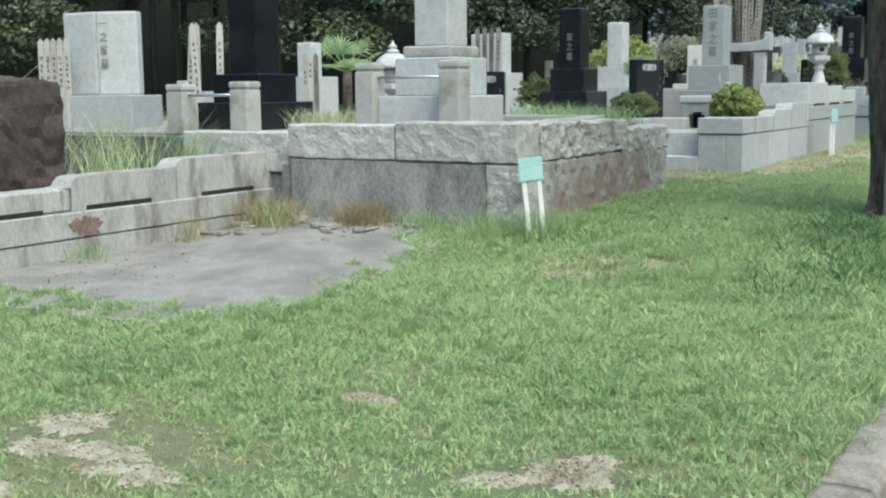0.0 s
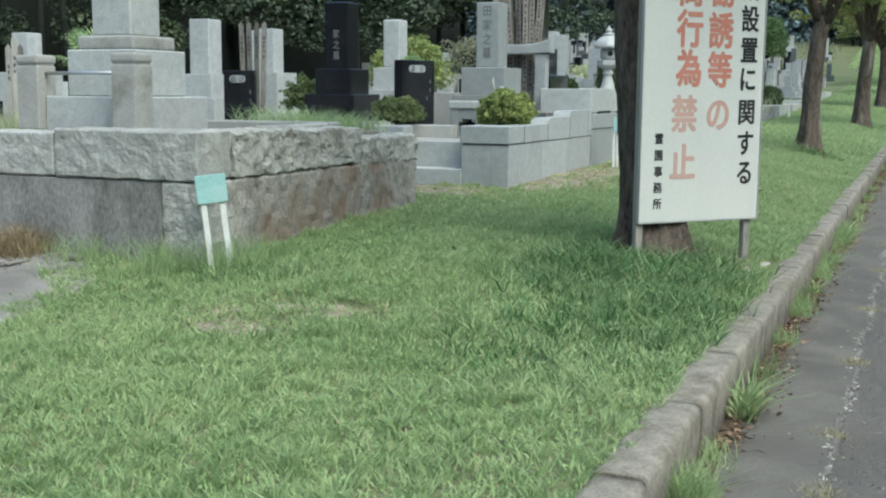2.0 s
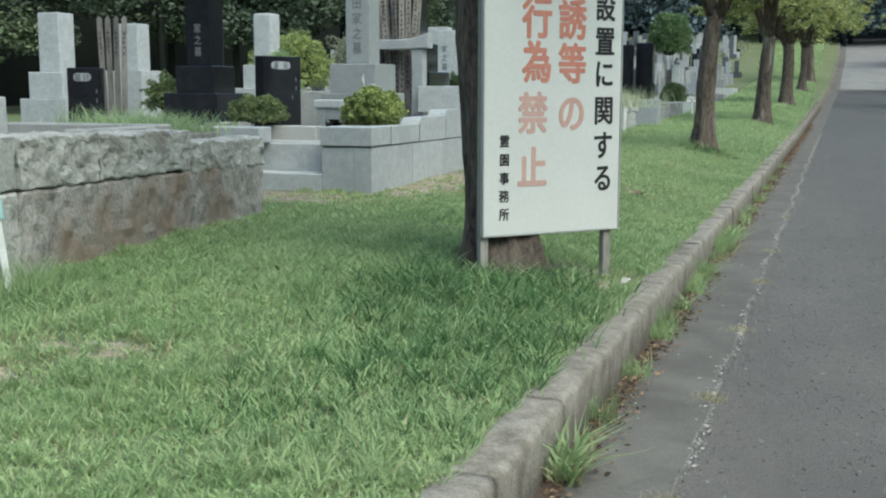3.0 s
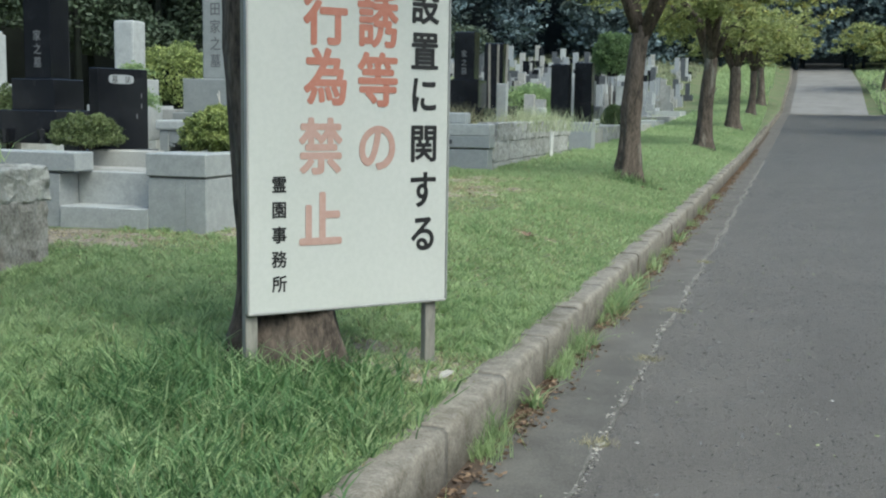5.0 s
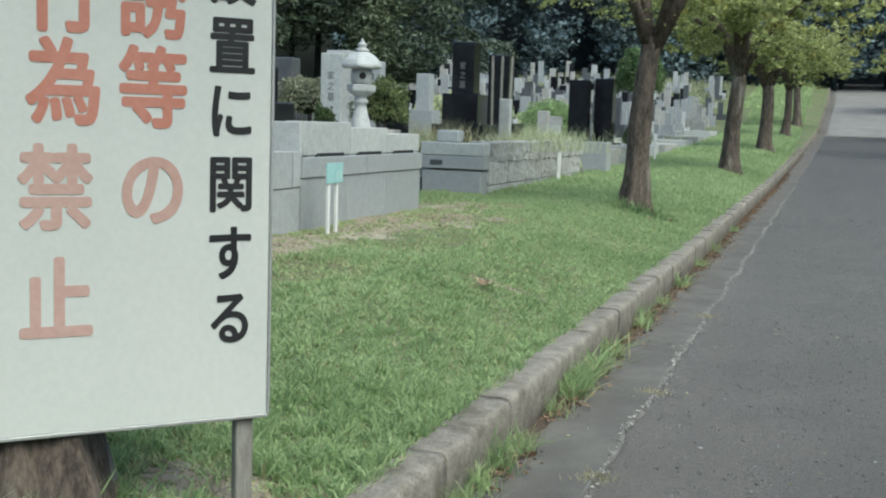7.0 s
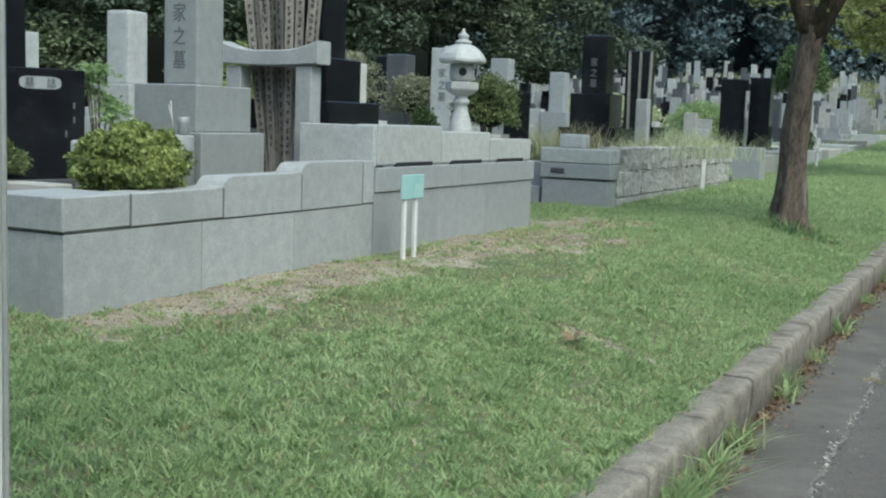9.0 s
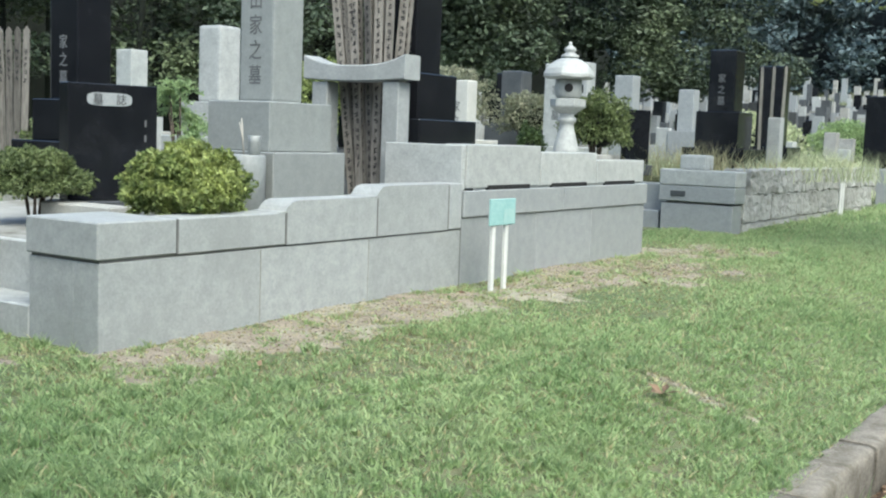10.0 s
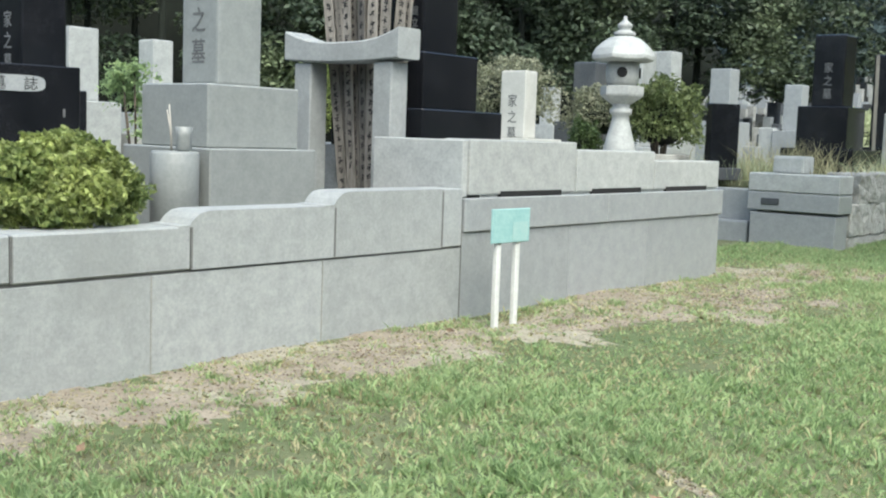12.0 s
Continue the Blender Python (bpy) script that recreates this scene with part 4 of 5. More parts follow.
part("top_slab", box(0.50, 0.34, 0.10, 0.02, (0, 0, 0.361), seg=2), GRANITE, shelf)
# stone lantern
lan = empty("stone_lantern", (-4.25, 21.0, 1.36), "pale granite garden lantern with domed roof", "lantern")
part("pedestal", lathe([(0.125, 0), (0.128, 0.03), (0.108, 0.12), (0.075, 0.24), (0.066, 0.30), (0.088, 0.315), (0.09, 0.35), (0.066, 0.365), (0.075, 0.40)], 24), GRANITE, lan)
part("platform", lathe([(0.08, 0.39), (0.125, 0.42), (0.172, 0.455), (0.178, 0.47), (0.178, 0.53), (0.13, 0.54)], 6, smooth=False, turn=0.3), GRANITE, lan)
part("fire_box", lathe([(0.105, 0.54), (0.128, 0.565), (0.138, 0.64), (0.128, 0.715), (0.11, 0.74)], 24), GRANITE, lan)
for a in (-62, 28, 118):
    bm = bmesh.new()
    bmesh.ops.create_cone(bm, cap_ends=True, segments=18, radius1=0.042, radius2=0.042, depth=0.02)
    bm.transform(pose(0, 0, 0.64, 0, 0, a) @ Matrix.Translation((0.132, 0, 0)) @ pose(0, 0, 0, 0, 90, 0))
    part("opening", bm, HOLE_SHADE, lan, "round opening with its shade painted dark")
bm = bmesh.new()
rings = []
for r_, z_, up in ((0.10, 0.725, 0.0), (0.235, 0.73, 0.012), (0.258, 0.745, 0.014), (0.258, 0.772, 0.012), (0.232, 0.826, 0.004), (0.182, 0.876, 0.0), (0.125, 0.915, 0.0), (0.06, 0.935, 0.0)):
    ring_ = []
    for j in range(36):
        a = 2 * math.pi * j / 36
        b = abs(((a + 0.3) % (math.pi / 3)) / (math.pi / 3) * 2 - 1)
        k = 1 - 0.07 * (1 - b * b)
        ring_.append(bm.verts.new((r_ * k * math.cos(a), r_ * k * math.sin(a), z_ + up * b ** 4)))
    rings.append(ring_)
for r0, r1 in zip(rings, rings[1:]):
    for j in range(36):
        bm.faces.new((r0[j], r0[(j + 1) % 36], r1[(j + 1) % 36], r1[j]))
bm.faces.new(rings[0][::-1])
bm.faces.new(rings[-1])
part("roof", bm, GRANITE, lan, "six-sided roof with lifted eaves")
part("finial", lathe([(0.06, 0.925), (0.088, 0.935), (0.088, 0.958), (0.06, 0.972), (0.042, 0.985), (0.06, 1.005), (0.058, 1.025), (0.03, 1.045), (0.016, 1.065), (0.012, 1.09)], 18), GRANITE, lan)
copy_thing(lan, pose(-8.05, 13.4, 0.93, 0, 0, 40))
# ---- sign board ----
SIGN_W, SIGN_H = 1.05, 1.95
sign_a, sign_b = Vector((-1.368, 10.82, 0.46)), Vector((-0.630, 11.60, 0.446))
turn = math.degrees(math.atan2(sign_b.y - sign_a.y, sign_b.x - sign_a.x))
sign = empty("notice_board", ((sign_a.x + sign_b.x) / 2 - 0.007, (sign_a.y + sign_b.y) / 2 - 0.007, 0.118), "white painted notice board on wooden posts with red and black writing", "sign", rz=turn)
part("board", box(SIGN_W, 0.02, SIGN_H, 0.003, (0, 0.012, 0.335)), SIGN_WHITE, sign)
part("edge_strip", box(SIGN_W + 0.006, 0.03, 0.012, 0.002, (0, 0.012, 0.324)), SIGN_EDGE, sign)
for s in (-1, 1):
    part("edge_strip", box(0.010, 0.03, SIGN_H, 0.002, (s * (SIGN_W / 2 + 0.005), 0.012, 0.332)), SIGN_EDGE, sign)
    part("post", box(0.06, 0.05, SIGN_H + 0.42, 0.004, (s * (SIGN_W / 2 - 0.07) - (0.05 if s < 0 else 0), 0.048, -0.1)), POST_WOOD, sign, "grey wooden post")
board = sign.children[0]


def column(chars, u, heights, size, mat, bold, squeeze=1.0):
    """Characters set down a column; u: its distance from the board's left edge, heights: above the lower edge."""
    for ch, v in zip(chars, heights):
        text("character", ch, size, mat, board, pose(u - SIGN_W / 2, 0.0005, 0.335 + v), thick=0.0012, bold=bold, squeeze=squeeze)


column("所設置に関する", 0.915, (1.69, 1.467, 1.241, 1.027, 0.787, 0.56, 0.339), 0.198, BLACK_PAINT, 0.0042, 0.82)
column("勧誘等", 0.657, (1.67, 1.377, 1.096), 0.268, RED_PAINT, 0.0072, 0.82)
column("の", 0.657, (0.768,), 0.268, PINK_PAINT, 0.0072, 0.82)
column("商行為", 0.383, (1.67, 1.382, 1.103), 0.275, RED_PAINT, 0.0075, 0.83)
column("禁止", 0.360, (0.778, 0.435), 0.275, PINK_PAINT, 0.0075, 0.83)
column("霊園事務所", 0.150, (0.60, 0.48, 0.364, 0.249, 0.132), 0.084, BLACK_PAINT, 0.0014, 0.92)


def marker(x, y, z, rz, lean, letters="", h=0.70, plate=0.30, gap=0.13):
    g = empty("plot_marker", (x, y, z), "small turquoise plot marker plate on two white posts", "marker", "plot markers", rz=rz)
    g.matrix_basis = pose(x, y, z, 0, lean, rz)
    for s in (-1, 1):
        part("post", box(0.042, 0.03, h, 0.004, (s * gap / 2, 0, -0.08)), WHITE_PAINT, g)
    if plate:
        p = part("plate", box(plate, 0.012, 0.20, 0.012, (0, -0.022, h - 0.14)), CYAN, g, "turquoise plate with worn white lettering")
        part("worn_patch", box(plate * 0.4, 0.002, 0.11, 0.0, (plate * 0.24, -0.0285, h - 0.13)), CYAN_WORN, p)
        if letters:
            text("letters", letters, 0.085, WHITE_PAINT, p, pose(plate * 0.12, -0.0295, h - 0.08), thick=0.001, bold=0.002)
    return g


marker(-4.02, 9.50, 0.08, 38, -6.0, "", 0.66, 0.21)
marker(-3.44, 18.38, 0.32, 88, 0, "", 0.66, 0.36, 0.18)
marker(-3.56, 29.1, 0.38, 60, 1, "", 0.74, 0, 0.05)
marker(-3.4, 41.0, 0.42, 60, 0, "", 0.8, 0, 0.05)


# ---- bushes ----
def shell_points(n, rx, ry, rz, rng, lumps=0.10, fill=0.25, seed=0.0):
    d = rng.normal(size=(n, 3))
    d /= np.linalg.norm(d, axis=1)[:, None]
    d[:, 2] = np.where(d[:, 2] < -0.55, -d[:, 2], d[:, 2])
    wob = np.array([noise.noise(Vector((a * 2.6 + seed, b * 2.6, c * 2.6))) + 0.5 * noise.noise(Vector((a * 6 + seed, b * 6, c * 6))) for a, b, c in d])
    rad = (1 + lumps * wob) * (1 - fill * rng.random(n) ** 2)
    return d * rad[:, None] * [rx, ry, rz]


def bush(x, y, z, rx, ry, h, mat, label, count=5000, leaf=0.022, seed=1, lumps=0.14, stem=0.12):
    g = empty("bush", (x, y, z), label, "bush")
    rb = np.random.default_rng(seed)
    rr = random.Random(seed)
    for k in range(9):
        a = rr.uniform(0, 6.28)
        q = rr.uniform(0.2, 0.6)
        part("stem", tube([(0.03 * math.cos(a), 0.03 * math.sin(a), -0.02), (rx * q * 0.5 * math.cos(a), ry * q * 0.5 * math.sin(a), h * 0.35), (rx * q * math.cos(a), ry * q * math.sin(a), h * 0.75)], [0.014, 0.009, 0.004], 6), BARK, g)
    c = h * 0.5 + stem * 0.5
    p = shell_points(count, rx, ry, (h - stem) / 2, rb, lumps, 0.45, seed) + [0, 0, c]
    leaves("foliage", p, leaf, mat, rb, g)
    # near-black core: shade between the inner leaves, modelled as a solid
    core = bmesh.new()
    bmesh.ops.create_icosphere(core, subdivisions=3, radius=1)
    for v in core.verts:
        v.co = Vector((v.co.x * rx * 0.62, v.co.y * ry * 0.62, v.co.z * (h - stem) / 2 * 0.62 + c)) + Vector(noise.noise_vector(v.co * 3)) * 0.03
    part("inner_growth", core, FOREST_SHADE, g)
    return g


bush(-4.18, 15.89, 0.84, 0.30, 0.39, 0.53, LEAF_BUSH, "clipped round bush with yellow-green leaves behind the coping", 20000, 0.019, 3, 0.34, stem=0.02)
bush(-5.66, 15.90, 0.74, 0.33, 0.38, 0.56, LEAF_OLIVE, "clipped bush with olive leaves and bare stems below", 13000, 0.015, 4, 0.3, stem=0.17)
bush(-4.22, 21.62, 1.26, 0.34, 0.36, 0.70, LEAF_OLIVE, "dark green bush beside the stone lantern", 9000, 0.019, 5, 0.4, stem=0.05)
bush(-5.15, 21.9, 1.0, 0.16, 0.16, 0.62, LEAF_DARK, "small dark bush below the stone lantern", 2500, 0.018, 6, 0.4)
bush(-7.2, 25.6, 1.0, 0.5, 0.45, 1.15, LEAF_FADED, "greyish clipped shrub between the graves", 6000, 0.022, 7, 0.35, 0.4)
bush(-8.36, 22.3, 1.0, 0.75, 0.65, 1.35, LEAF_BUSH, "broad flowering shrub between the graves", 11000, 0.028, 8, 0.3)
bush(-8.25, 18.1, 0.85, 0.30, 0.30, 0.68, LEAF_OLIVE, "leafy shrub behind the plot wall", 4500, 0.024, 9, 0.7)
bush(-5.5, 51.2, 0.9, 0.9, 0.9, 3.6, LEAF_FRESH, "tall rounded green tree beside dark gravestones", 12000, 0.05, 10, 0.2, 1.5)
bush(-4.3, 43.5, 0.5, 0.45, 0.45, 1.15, LEAF_DARK, "dark clipped round bush by the verge", 6000, 0.03, 17, 0.15)
bush(-7.6, 45.7, 0.6, 1.1, 0.9, 1.7, GRASS_DEEP, "wide light green shrub among distant graves", 9000, 0.045, 11, 0.3)
bush(-10.5, 45.0, 0.6, 1.8, 1.6, 1.9, PALE_GRASS, "pale yellow-green thicket among distant graves", 9000, 0.055, 12, 0.3)


bush(-8.0, 24.6, 1.0, 0.62, 0.55, 1.40, LEAF_FADED, "greyish flowering shrub behind the black grave", 9000, 0.022, 16, 0.6, 0.5)

sap = empty("sapling", (-6.3, 17.85, 0.80), "slender young feathery sapling between the gravestones", "sapling")
sr, sq = random.Random(15), np.random.default_rng(15)
fronds = []
for k in range(7):
    a, top_ = k * 0.9, 0.62 + 0.07 * k
    tip = Vector((0.16 * math.cos(a) * (1.2 - top_ * 0.5), 0.16 * math.sin(a) * (1.2 - top_ * 0.5), top_))
    part("stem", tube([(0.03 * math.cos(a), 0.03 * math.sin(a), -0.02), tip * 0.55, tip], [0.012, 0.009, 0.005], 6), BARK, sap)
    for j in range(26):
        b, e = sr.uniform(0, 6.28), sr.uniform(-0.15, 0.75)
        way = Vector((math.cos(b) * math.cos(e), math.sin(b) * math.cos(e), math.sin(e))) * sr.uniform(0.09, 0.22)
        for q in range(16):
            fronds.append(tip + way * (q / 15) + Vector((sr.gauss(0, 0.012), sr.gauss(0, 0.012), sr.gauss(0, 0.01) - 0.05 * (q / 15) ** 2)))
leaves("foliage", np.array([p[:] for p in fronds]), 0.02, GRASS_DEEP, sq, sap)

# fan palm
palm = empty("palm", (-12.75, 18.9, 0.68), "fan palm with pale green leaves between the graves", "palm")
part("trunk", tube([(0, 0, -0.1), (0.02, 0, 0.55), (0, 0.02, 1.05)], [0.11, 0.10, 0.09], 10), BARK, palm)
pr = random.Random(4)
for k in range(16):
    a, e = 2 * math.pi * k / 16 + pr.uniform(-0.2, 0.2), pr.uniform(0.1, 1.2)
    way = Vector((math.cos(a) * math.cos(e), math.sin(a) * math.cos(e), math.sin(e)))
    side = way.cross(Vector((0, 0, 1))).normalized()
    up = side.cross(way)
    hub = Vector((0, 0, 1.05)) + way * 0.45
    bm = tube([(0, 0, 1.05), hub], [0.012, 0.006], 5)
    for j in range(15):
        b = (j / 14 - 0.5) * 3.0
        d = (way * math.cos(b) + side * math.sin(b)).normalized()
        w = d.cross(up) * 0.016
        tip = hub + d * 0.5 - Vector((0, 0, 0.10))
        v = [bm.verts.new(hub - w * 0.3), bm.verts.new(hub + w * 0.3), bm.verts.new(hub + d * 0.28 + w), bm.verts.new(hub + d * 0.28 - w), bm.verts.new(tip)]
        bm.faces.new((v[0], v[1], v[2], v[3]))
        bm.faces.new((v[3], v[2], v[4]))
    part("leaf", bm, GRASS_DEEP, palm)

# ---- trees along the verge ----
def tree(x, y, z, seed, height=5.5, trunk=0.19, fork=2.4, lean=(0.15, 0.0), crown=(2.6, 2.6, 1.6), count=9000, leaf=0.075, label="cherry tree with fissured trunk and yellowing leaves", flare=1.7):
    g = empty("tree", (x, y, z), label, "tree", "cherry trees along the verge")
    rr = random.Random(seed)
    rt = np.random.default_rng(seed)
    bm = bmesh.new()
    n = 16
    pts, rad = [], []
    for i in range(n + 1):
        u = i / n
        pts.append((lean[0] * u * fork + 0.03 * math.sin(5 * u + seed), lean[1] * u * fork + 0.02 * math.sin(7 * u), -0.12 + (fork + 0.12) * u))
        rad.append(trunk * (1 + (flare - 1) * math.exp(-u * 7)) * (1 - 0.18 * u))
    tube(pts, rad, 28, bm)
    for v in bm.verts:
        c = v.co
        off = noise.noise(Vector((c.x * 9, c.y * 9, c.z * 1.6 + seed))) * 0.022 + noise.noise(Vector((c.x * 24, c.y * 24, c.z * 5))) * 0.014
        a = math.atan2(c.y - lean[1] * max(c.z, 0), c.x - lean[0] * max(c.z, 0))
        off += (0.045 * math.cos(5 * a + seed) + 0.03 * math.cos(9 * a + 2 * seed)) * math.exp(-max(c.z, 0) * 2.6) + 0.008 * math.cos(7 * a + c.z)
        v.co += Vector((c.x - lean[0] * max(c.z, 0), c.y - lean[1] * max(c.z, 0), 0)).normalized() * off
    part("trunk", bm, BARK, g)
    tips = []
    top = Vector(pts[-1])
    for k in range(6):
        a = 2 * math.pi * k / 6 + rr.uniform(-0.4, 0.4)
        reach = rr.uniform(0.55, 0.95)
        p1 = top + Vector((math.cos(a) * 0.45, math.sin(a) * 0.45, 0.75 + rr.uniform(-0.1, 0.3)))
        p2 = top + Vector((math.cos(a) * crown[0] * reach * 0.55, math.sin(a) * crown[1] * reach * 0.55, 1.35 + rr.uniform(0, 0.7)))
        p3 = top + Vector((math.cos(a) * crown[0] * reach, math.sin(a) * crown[1] * reach, 1.5 + rr.uniform(-0.3, 1.2)))
        r0 = trunk * rr.uniform(0.46, 0.68)
        part("limb", tube([top - Vector((0, 0, 0.25)), p1, p2, p3], [r0, r0 * 0.8, r0 * 0.5, r0 * 0.15], 8), BARK, g)
        tips += [p1.lerp(p2, 0.6), p2, p2.lerp(p3, 0.5), p3]
        for j in range(5):
            q = p1.lerp(p2, rr.random()) if j < 2 else p2.lerp(p3, rr.random())
            e = q + Vector((rr.uniform(-0.9, 0.9), rr.uniform(-0.9, 0.9), rr.uniform(-0.55, 0.6)))
            part("twig", tube([q, q.lerp(e, 0.5) + Vector((0, 0, 0.08)), e], [r0 * 0.22, r0 * 0.14, 0.004], 5), BARK, g)
            tips.append(e)
    tips = np.array([t[:] for t in tips])
    which = rt.integers(0, len(tips), count)
    sub = rt.normal(size=(len(tips), 9, 3)) * [0.42, 0.42, 0.24]
    p = tips[which] + sub[which, rt.integers(0, 9, count)] + rt.normal(size=(count, 3)) * [0.10, 0.10, 0.05]
    leaves("crown", p, leaf, LEAF_TREE, rt, g, flat=0.3)
    return g


tree(-1.37, 11.20, 0.20, 1, trunk=0.20, fork=2.25, lean=(-0.06, 0.02), count=6500, leaf=0.055, crown=(3.2, 3.2, 1.8), flare=1.75, label="cherry tree with fissured brown trunk behind the notice board")
t2 = tree(-1.36, 24.2, 0.40, 2, trunk=0.162, fork=2.35, lean=(0.055, 0.0), count=12000, leaf=0.05, crown=(3.3, 3.3, 1.8))
for (x, y, seed, tr) in ((-1.05, 38.0, 3, 0.21), (-0.86, 53.0, 4, 0.25), (-0.62, 69.0, 5, 0.2), (-0.42, 84.0, 6, 0.25)):
    tree(x, y, float(ground_z(x, y)), seed, trunk=tr, fork=2.5, lean=(0.025 if seed % 2 else -0.02, 0), count=13000, leaf=0.07, crown=(3.4, 3.4, 1.8))
for (x, y, seed) in ((8.0, 60, 13), (8.4, 78, 14), (8.3, 98, 15)):
    tree(x, y, float(road_z(y)) + 0.1, seed, trunk=0.22, fork=2.3, crown=(4.6, 4.6, 2), count=20000, leaf=0.08, label="roadside tree with drooping green crown")

# ---- woods behind ----
wr = np.random.default_rng(21)


def woods(name, line, depth, height, count, size, label, z0=0.5, back=4.0, mat=LEAF_WOOD, inside=FOREST_SHADE, low=0.18):
    """A belt of trees along a line: crowns heaped from many leaves, trunks, and a dark sheet painted as the shade
    inside the wood.
    """
    g = empty(name, (0, 0, 0), label, "woods", kind="stuff")
    pts = [np.array(p, float) for p in line]
    seglen = np.array([np.linalg.norm(b - a) for a, b in zip(pts, pts[1:])])
    total = seglen.sum()

    def at(s):
        for a, b, l in zip(pts, pts[1:], seglen):
            if s <= l:
                return a + (b - a) * s / l, (b - a) / l
            s -= l
        return pts[-1], (pts[-1] - pts[-2]) / seglen[-1]

    n = int(total / 1.1)
    cs = []
    for k in range(n):
        p, d = at(wr.uniform(0, total))
        nrm = np.array([-d[1], d[0]])
        q = p + nrm * wr.uniform(0, depth)
        zg = z0 + float(hill(q[1]))
        for j in range(int(2 + height * 0.4) if height < 12 else 16):
            cs.append((q[0] + wr.normal(0, 0.8), q[1] + wr.normal(0, 0.8), zg + height * (low + (0.98 - low) * wr.random() ** 0.8), wr.uniform(0.7, 1.7) * max(1.0, height / 11)))
    cs = np.array(cs)
    c = cs[wr.integers(0, len(cs), count)]
    d = wr.normal(size=(count, 3))
    d /= np.linalg.norm(d, axis=1)[:, None]
    p = c[:, :3] + d * c[:, 3:4] * [1.2, 1.2, 0.62] * (0.65 + 0.4 * wr.random((count, 1)))
    leaves("foliage", p, size, mat, wr, g, flat=0.4)
    bm = bmesh.new()
    for k in range(int(total / 2.2)):
        p, d = at(wr.uniform(0, total))
        q = p + np.array([-d[1], d[0]]) * wr.uniform(0.5, depth)
        zg = z0 + float(hill(q[1]))
        tube([(q[0], q[1], zg - 0.5), (q[0] + wr.normal(0, 0.2), q[1], zg + height * 0.7)], [0.16, 0.08], 7, bm)
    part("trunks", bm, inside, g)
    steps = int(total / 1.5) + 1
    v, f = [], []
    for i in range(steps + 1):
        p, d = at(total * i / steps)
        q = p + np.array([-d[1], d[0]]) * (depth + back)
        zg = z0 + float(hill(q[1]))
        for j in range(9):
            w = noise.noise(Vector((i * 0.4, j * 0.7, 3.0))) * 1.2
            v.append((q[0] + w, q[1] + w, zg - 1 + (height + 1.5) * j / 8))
    for i in range(steps):
        for j in range(8):
            a = i * 9 + j
            f.append((a, a + 9, a + 10, a + 1))
    # sheet behind the leaves in place of the wood's deep shade
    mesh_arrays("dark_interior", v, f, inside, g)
    return g


woods("near_woods", [(-46, 17), (-30, 29), (-20, 42), (-14, 56)], 5.0, 9.0, 210000, 0.105, "dense dark green woods behind the graves", low=0.27)
woods("far_woods", [(-70, 92), (-30, 104), (6, 122), (40, 116), (70, 95)], 6.0, 20.0, 210000, 0.3, "distant dark blue-green woods beyond the road", 0.5, 5.0, LEAF_HAZE, FAR_SHADE, 0.03)
woods("roadside_woods", [(30, 100), (17, 70), (16, 40), (16, 5), (10, -14), (-14, -16), (-36, -4), (-46, 17)], 5.0, 8.0, 30000, 0.3, "dark green woods on the other side of the road")
# ---- grass ----
gr = np.random.default_rng(33)


def bare(x, y):
    """How bare the soil is: worn patches, and the strip along the pale walls."""
    v = np.zeros(len(x))
    for cx, cy, rx, ry in ((-1.38, 4.35, 0.33, 0.27), (-3.1, 3.75, 0.7, 0.5), (-2.67, 4.95, 0.22, 0.15), (-3.15, 8.3, 0.45, 0.3), (-2.9, 8.75, 0.6, 0.22), (-3.3, 22.4, 0.9, 0.9), (-3.6, 16.4, 0.72, 2.0), (-3.6, 20.0, 0.65, 2.0), (-4.7, 14.2, 1.4, 0.65), (-0.85, 11.5, 0.5, 0.42), (-2.9, 15.9, 0.9, 0.8), (-2.7, 18.6, 0.9, 1.3), (-2.78, 20.5, 0.75, 0.95), (-1.15, 16.55, 0.36, 0.09)):
        v = np.maximum(v, 1.25 - ((x - cx) / rx) ** 2 - ((y - cy) / ry) ** 2)
    fine = np.array([noise.noise(Vector((a * 5, b * 5, 1.0))) for a, b in zip(np.round(x, 2), np.round(y, 2))])
    return np.clip(np.clip(v, 0, 1) * (0.75 + 1.1 * fine), 0, 1)


# ellipses of longer grass that also get shade-coloured blades
def lush_shade(x, y):
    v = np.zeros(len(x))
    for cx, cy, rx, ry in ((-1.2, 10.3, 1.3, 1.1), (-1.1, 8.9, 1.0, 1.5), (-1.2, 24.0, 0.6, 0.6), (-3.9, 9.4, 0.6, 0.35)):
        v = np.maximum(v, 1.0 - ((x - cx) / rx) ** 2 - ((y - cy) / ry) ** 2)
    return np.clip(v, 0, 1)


def allowed(x, y):
    ok = x < kerb_x(y) - 0.145 + 0.03 * np.sin(y * 5.3) * np.sin(y * 1.7)
    ok &= ~((x < -4.16) & (y > 9.5) & (y < 13.3))
    ok &= ~((x < -3.76) & (y > 14.86) & (y < 22.1))
    ok &= ~((x < -3.74) & (y > 24.7))
    edge = 0.25 * np.sin(y * 9) * np.sin(x * 7 + y * 3)
    ok &= ~((x + edge < -4.5 - 0.28 * np.clip(y - 7.2, 0, 9) - 0.5 * np.clip(6.2 - y, 0, 1)) & (y + edge > 5.95) & (y < 9.55))
    return ok & (x > -7.15)


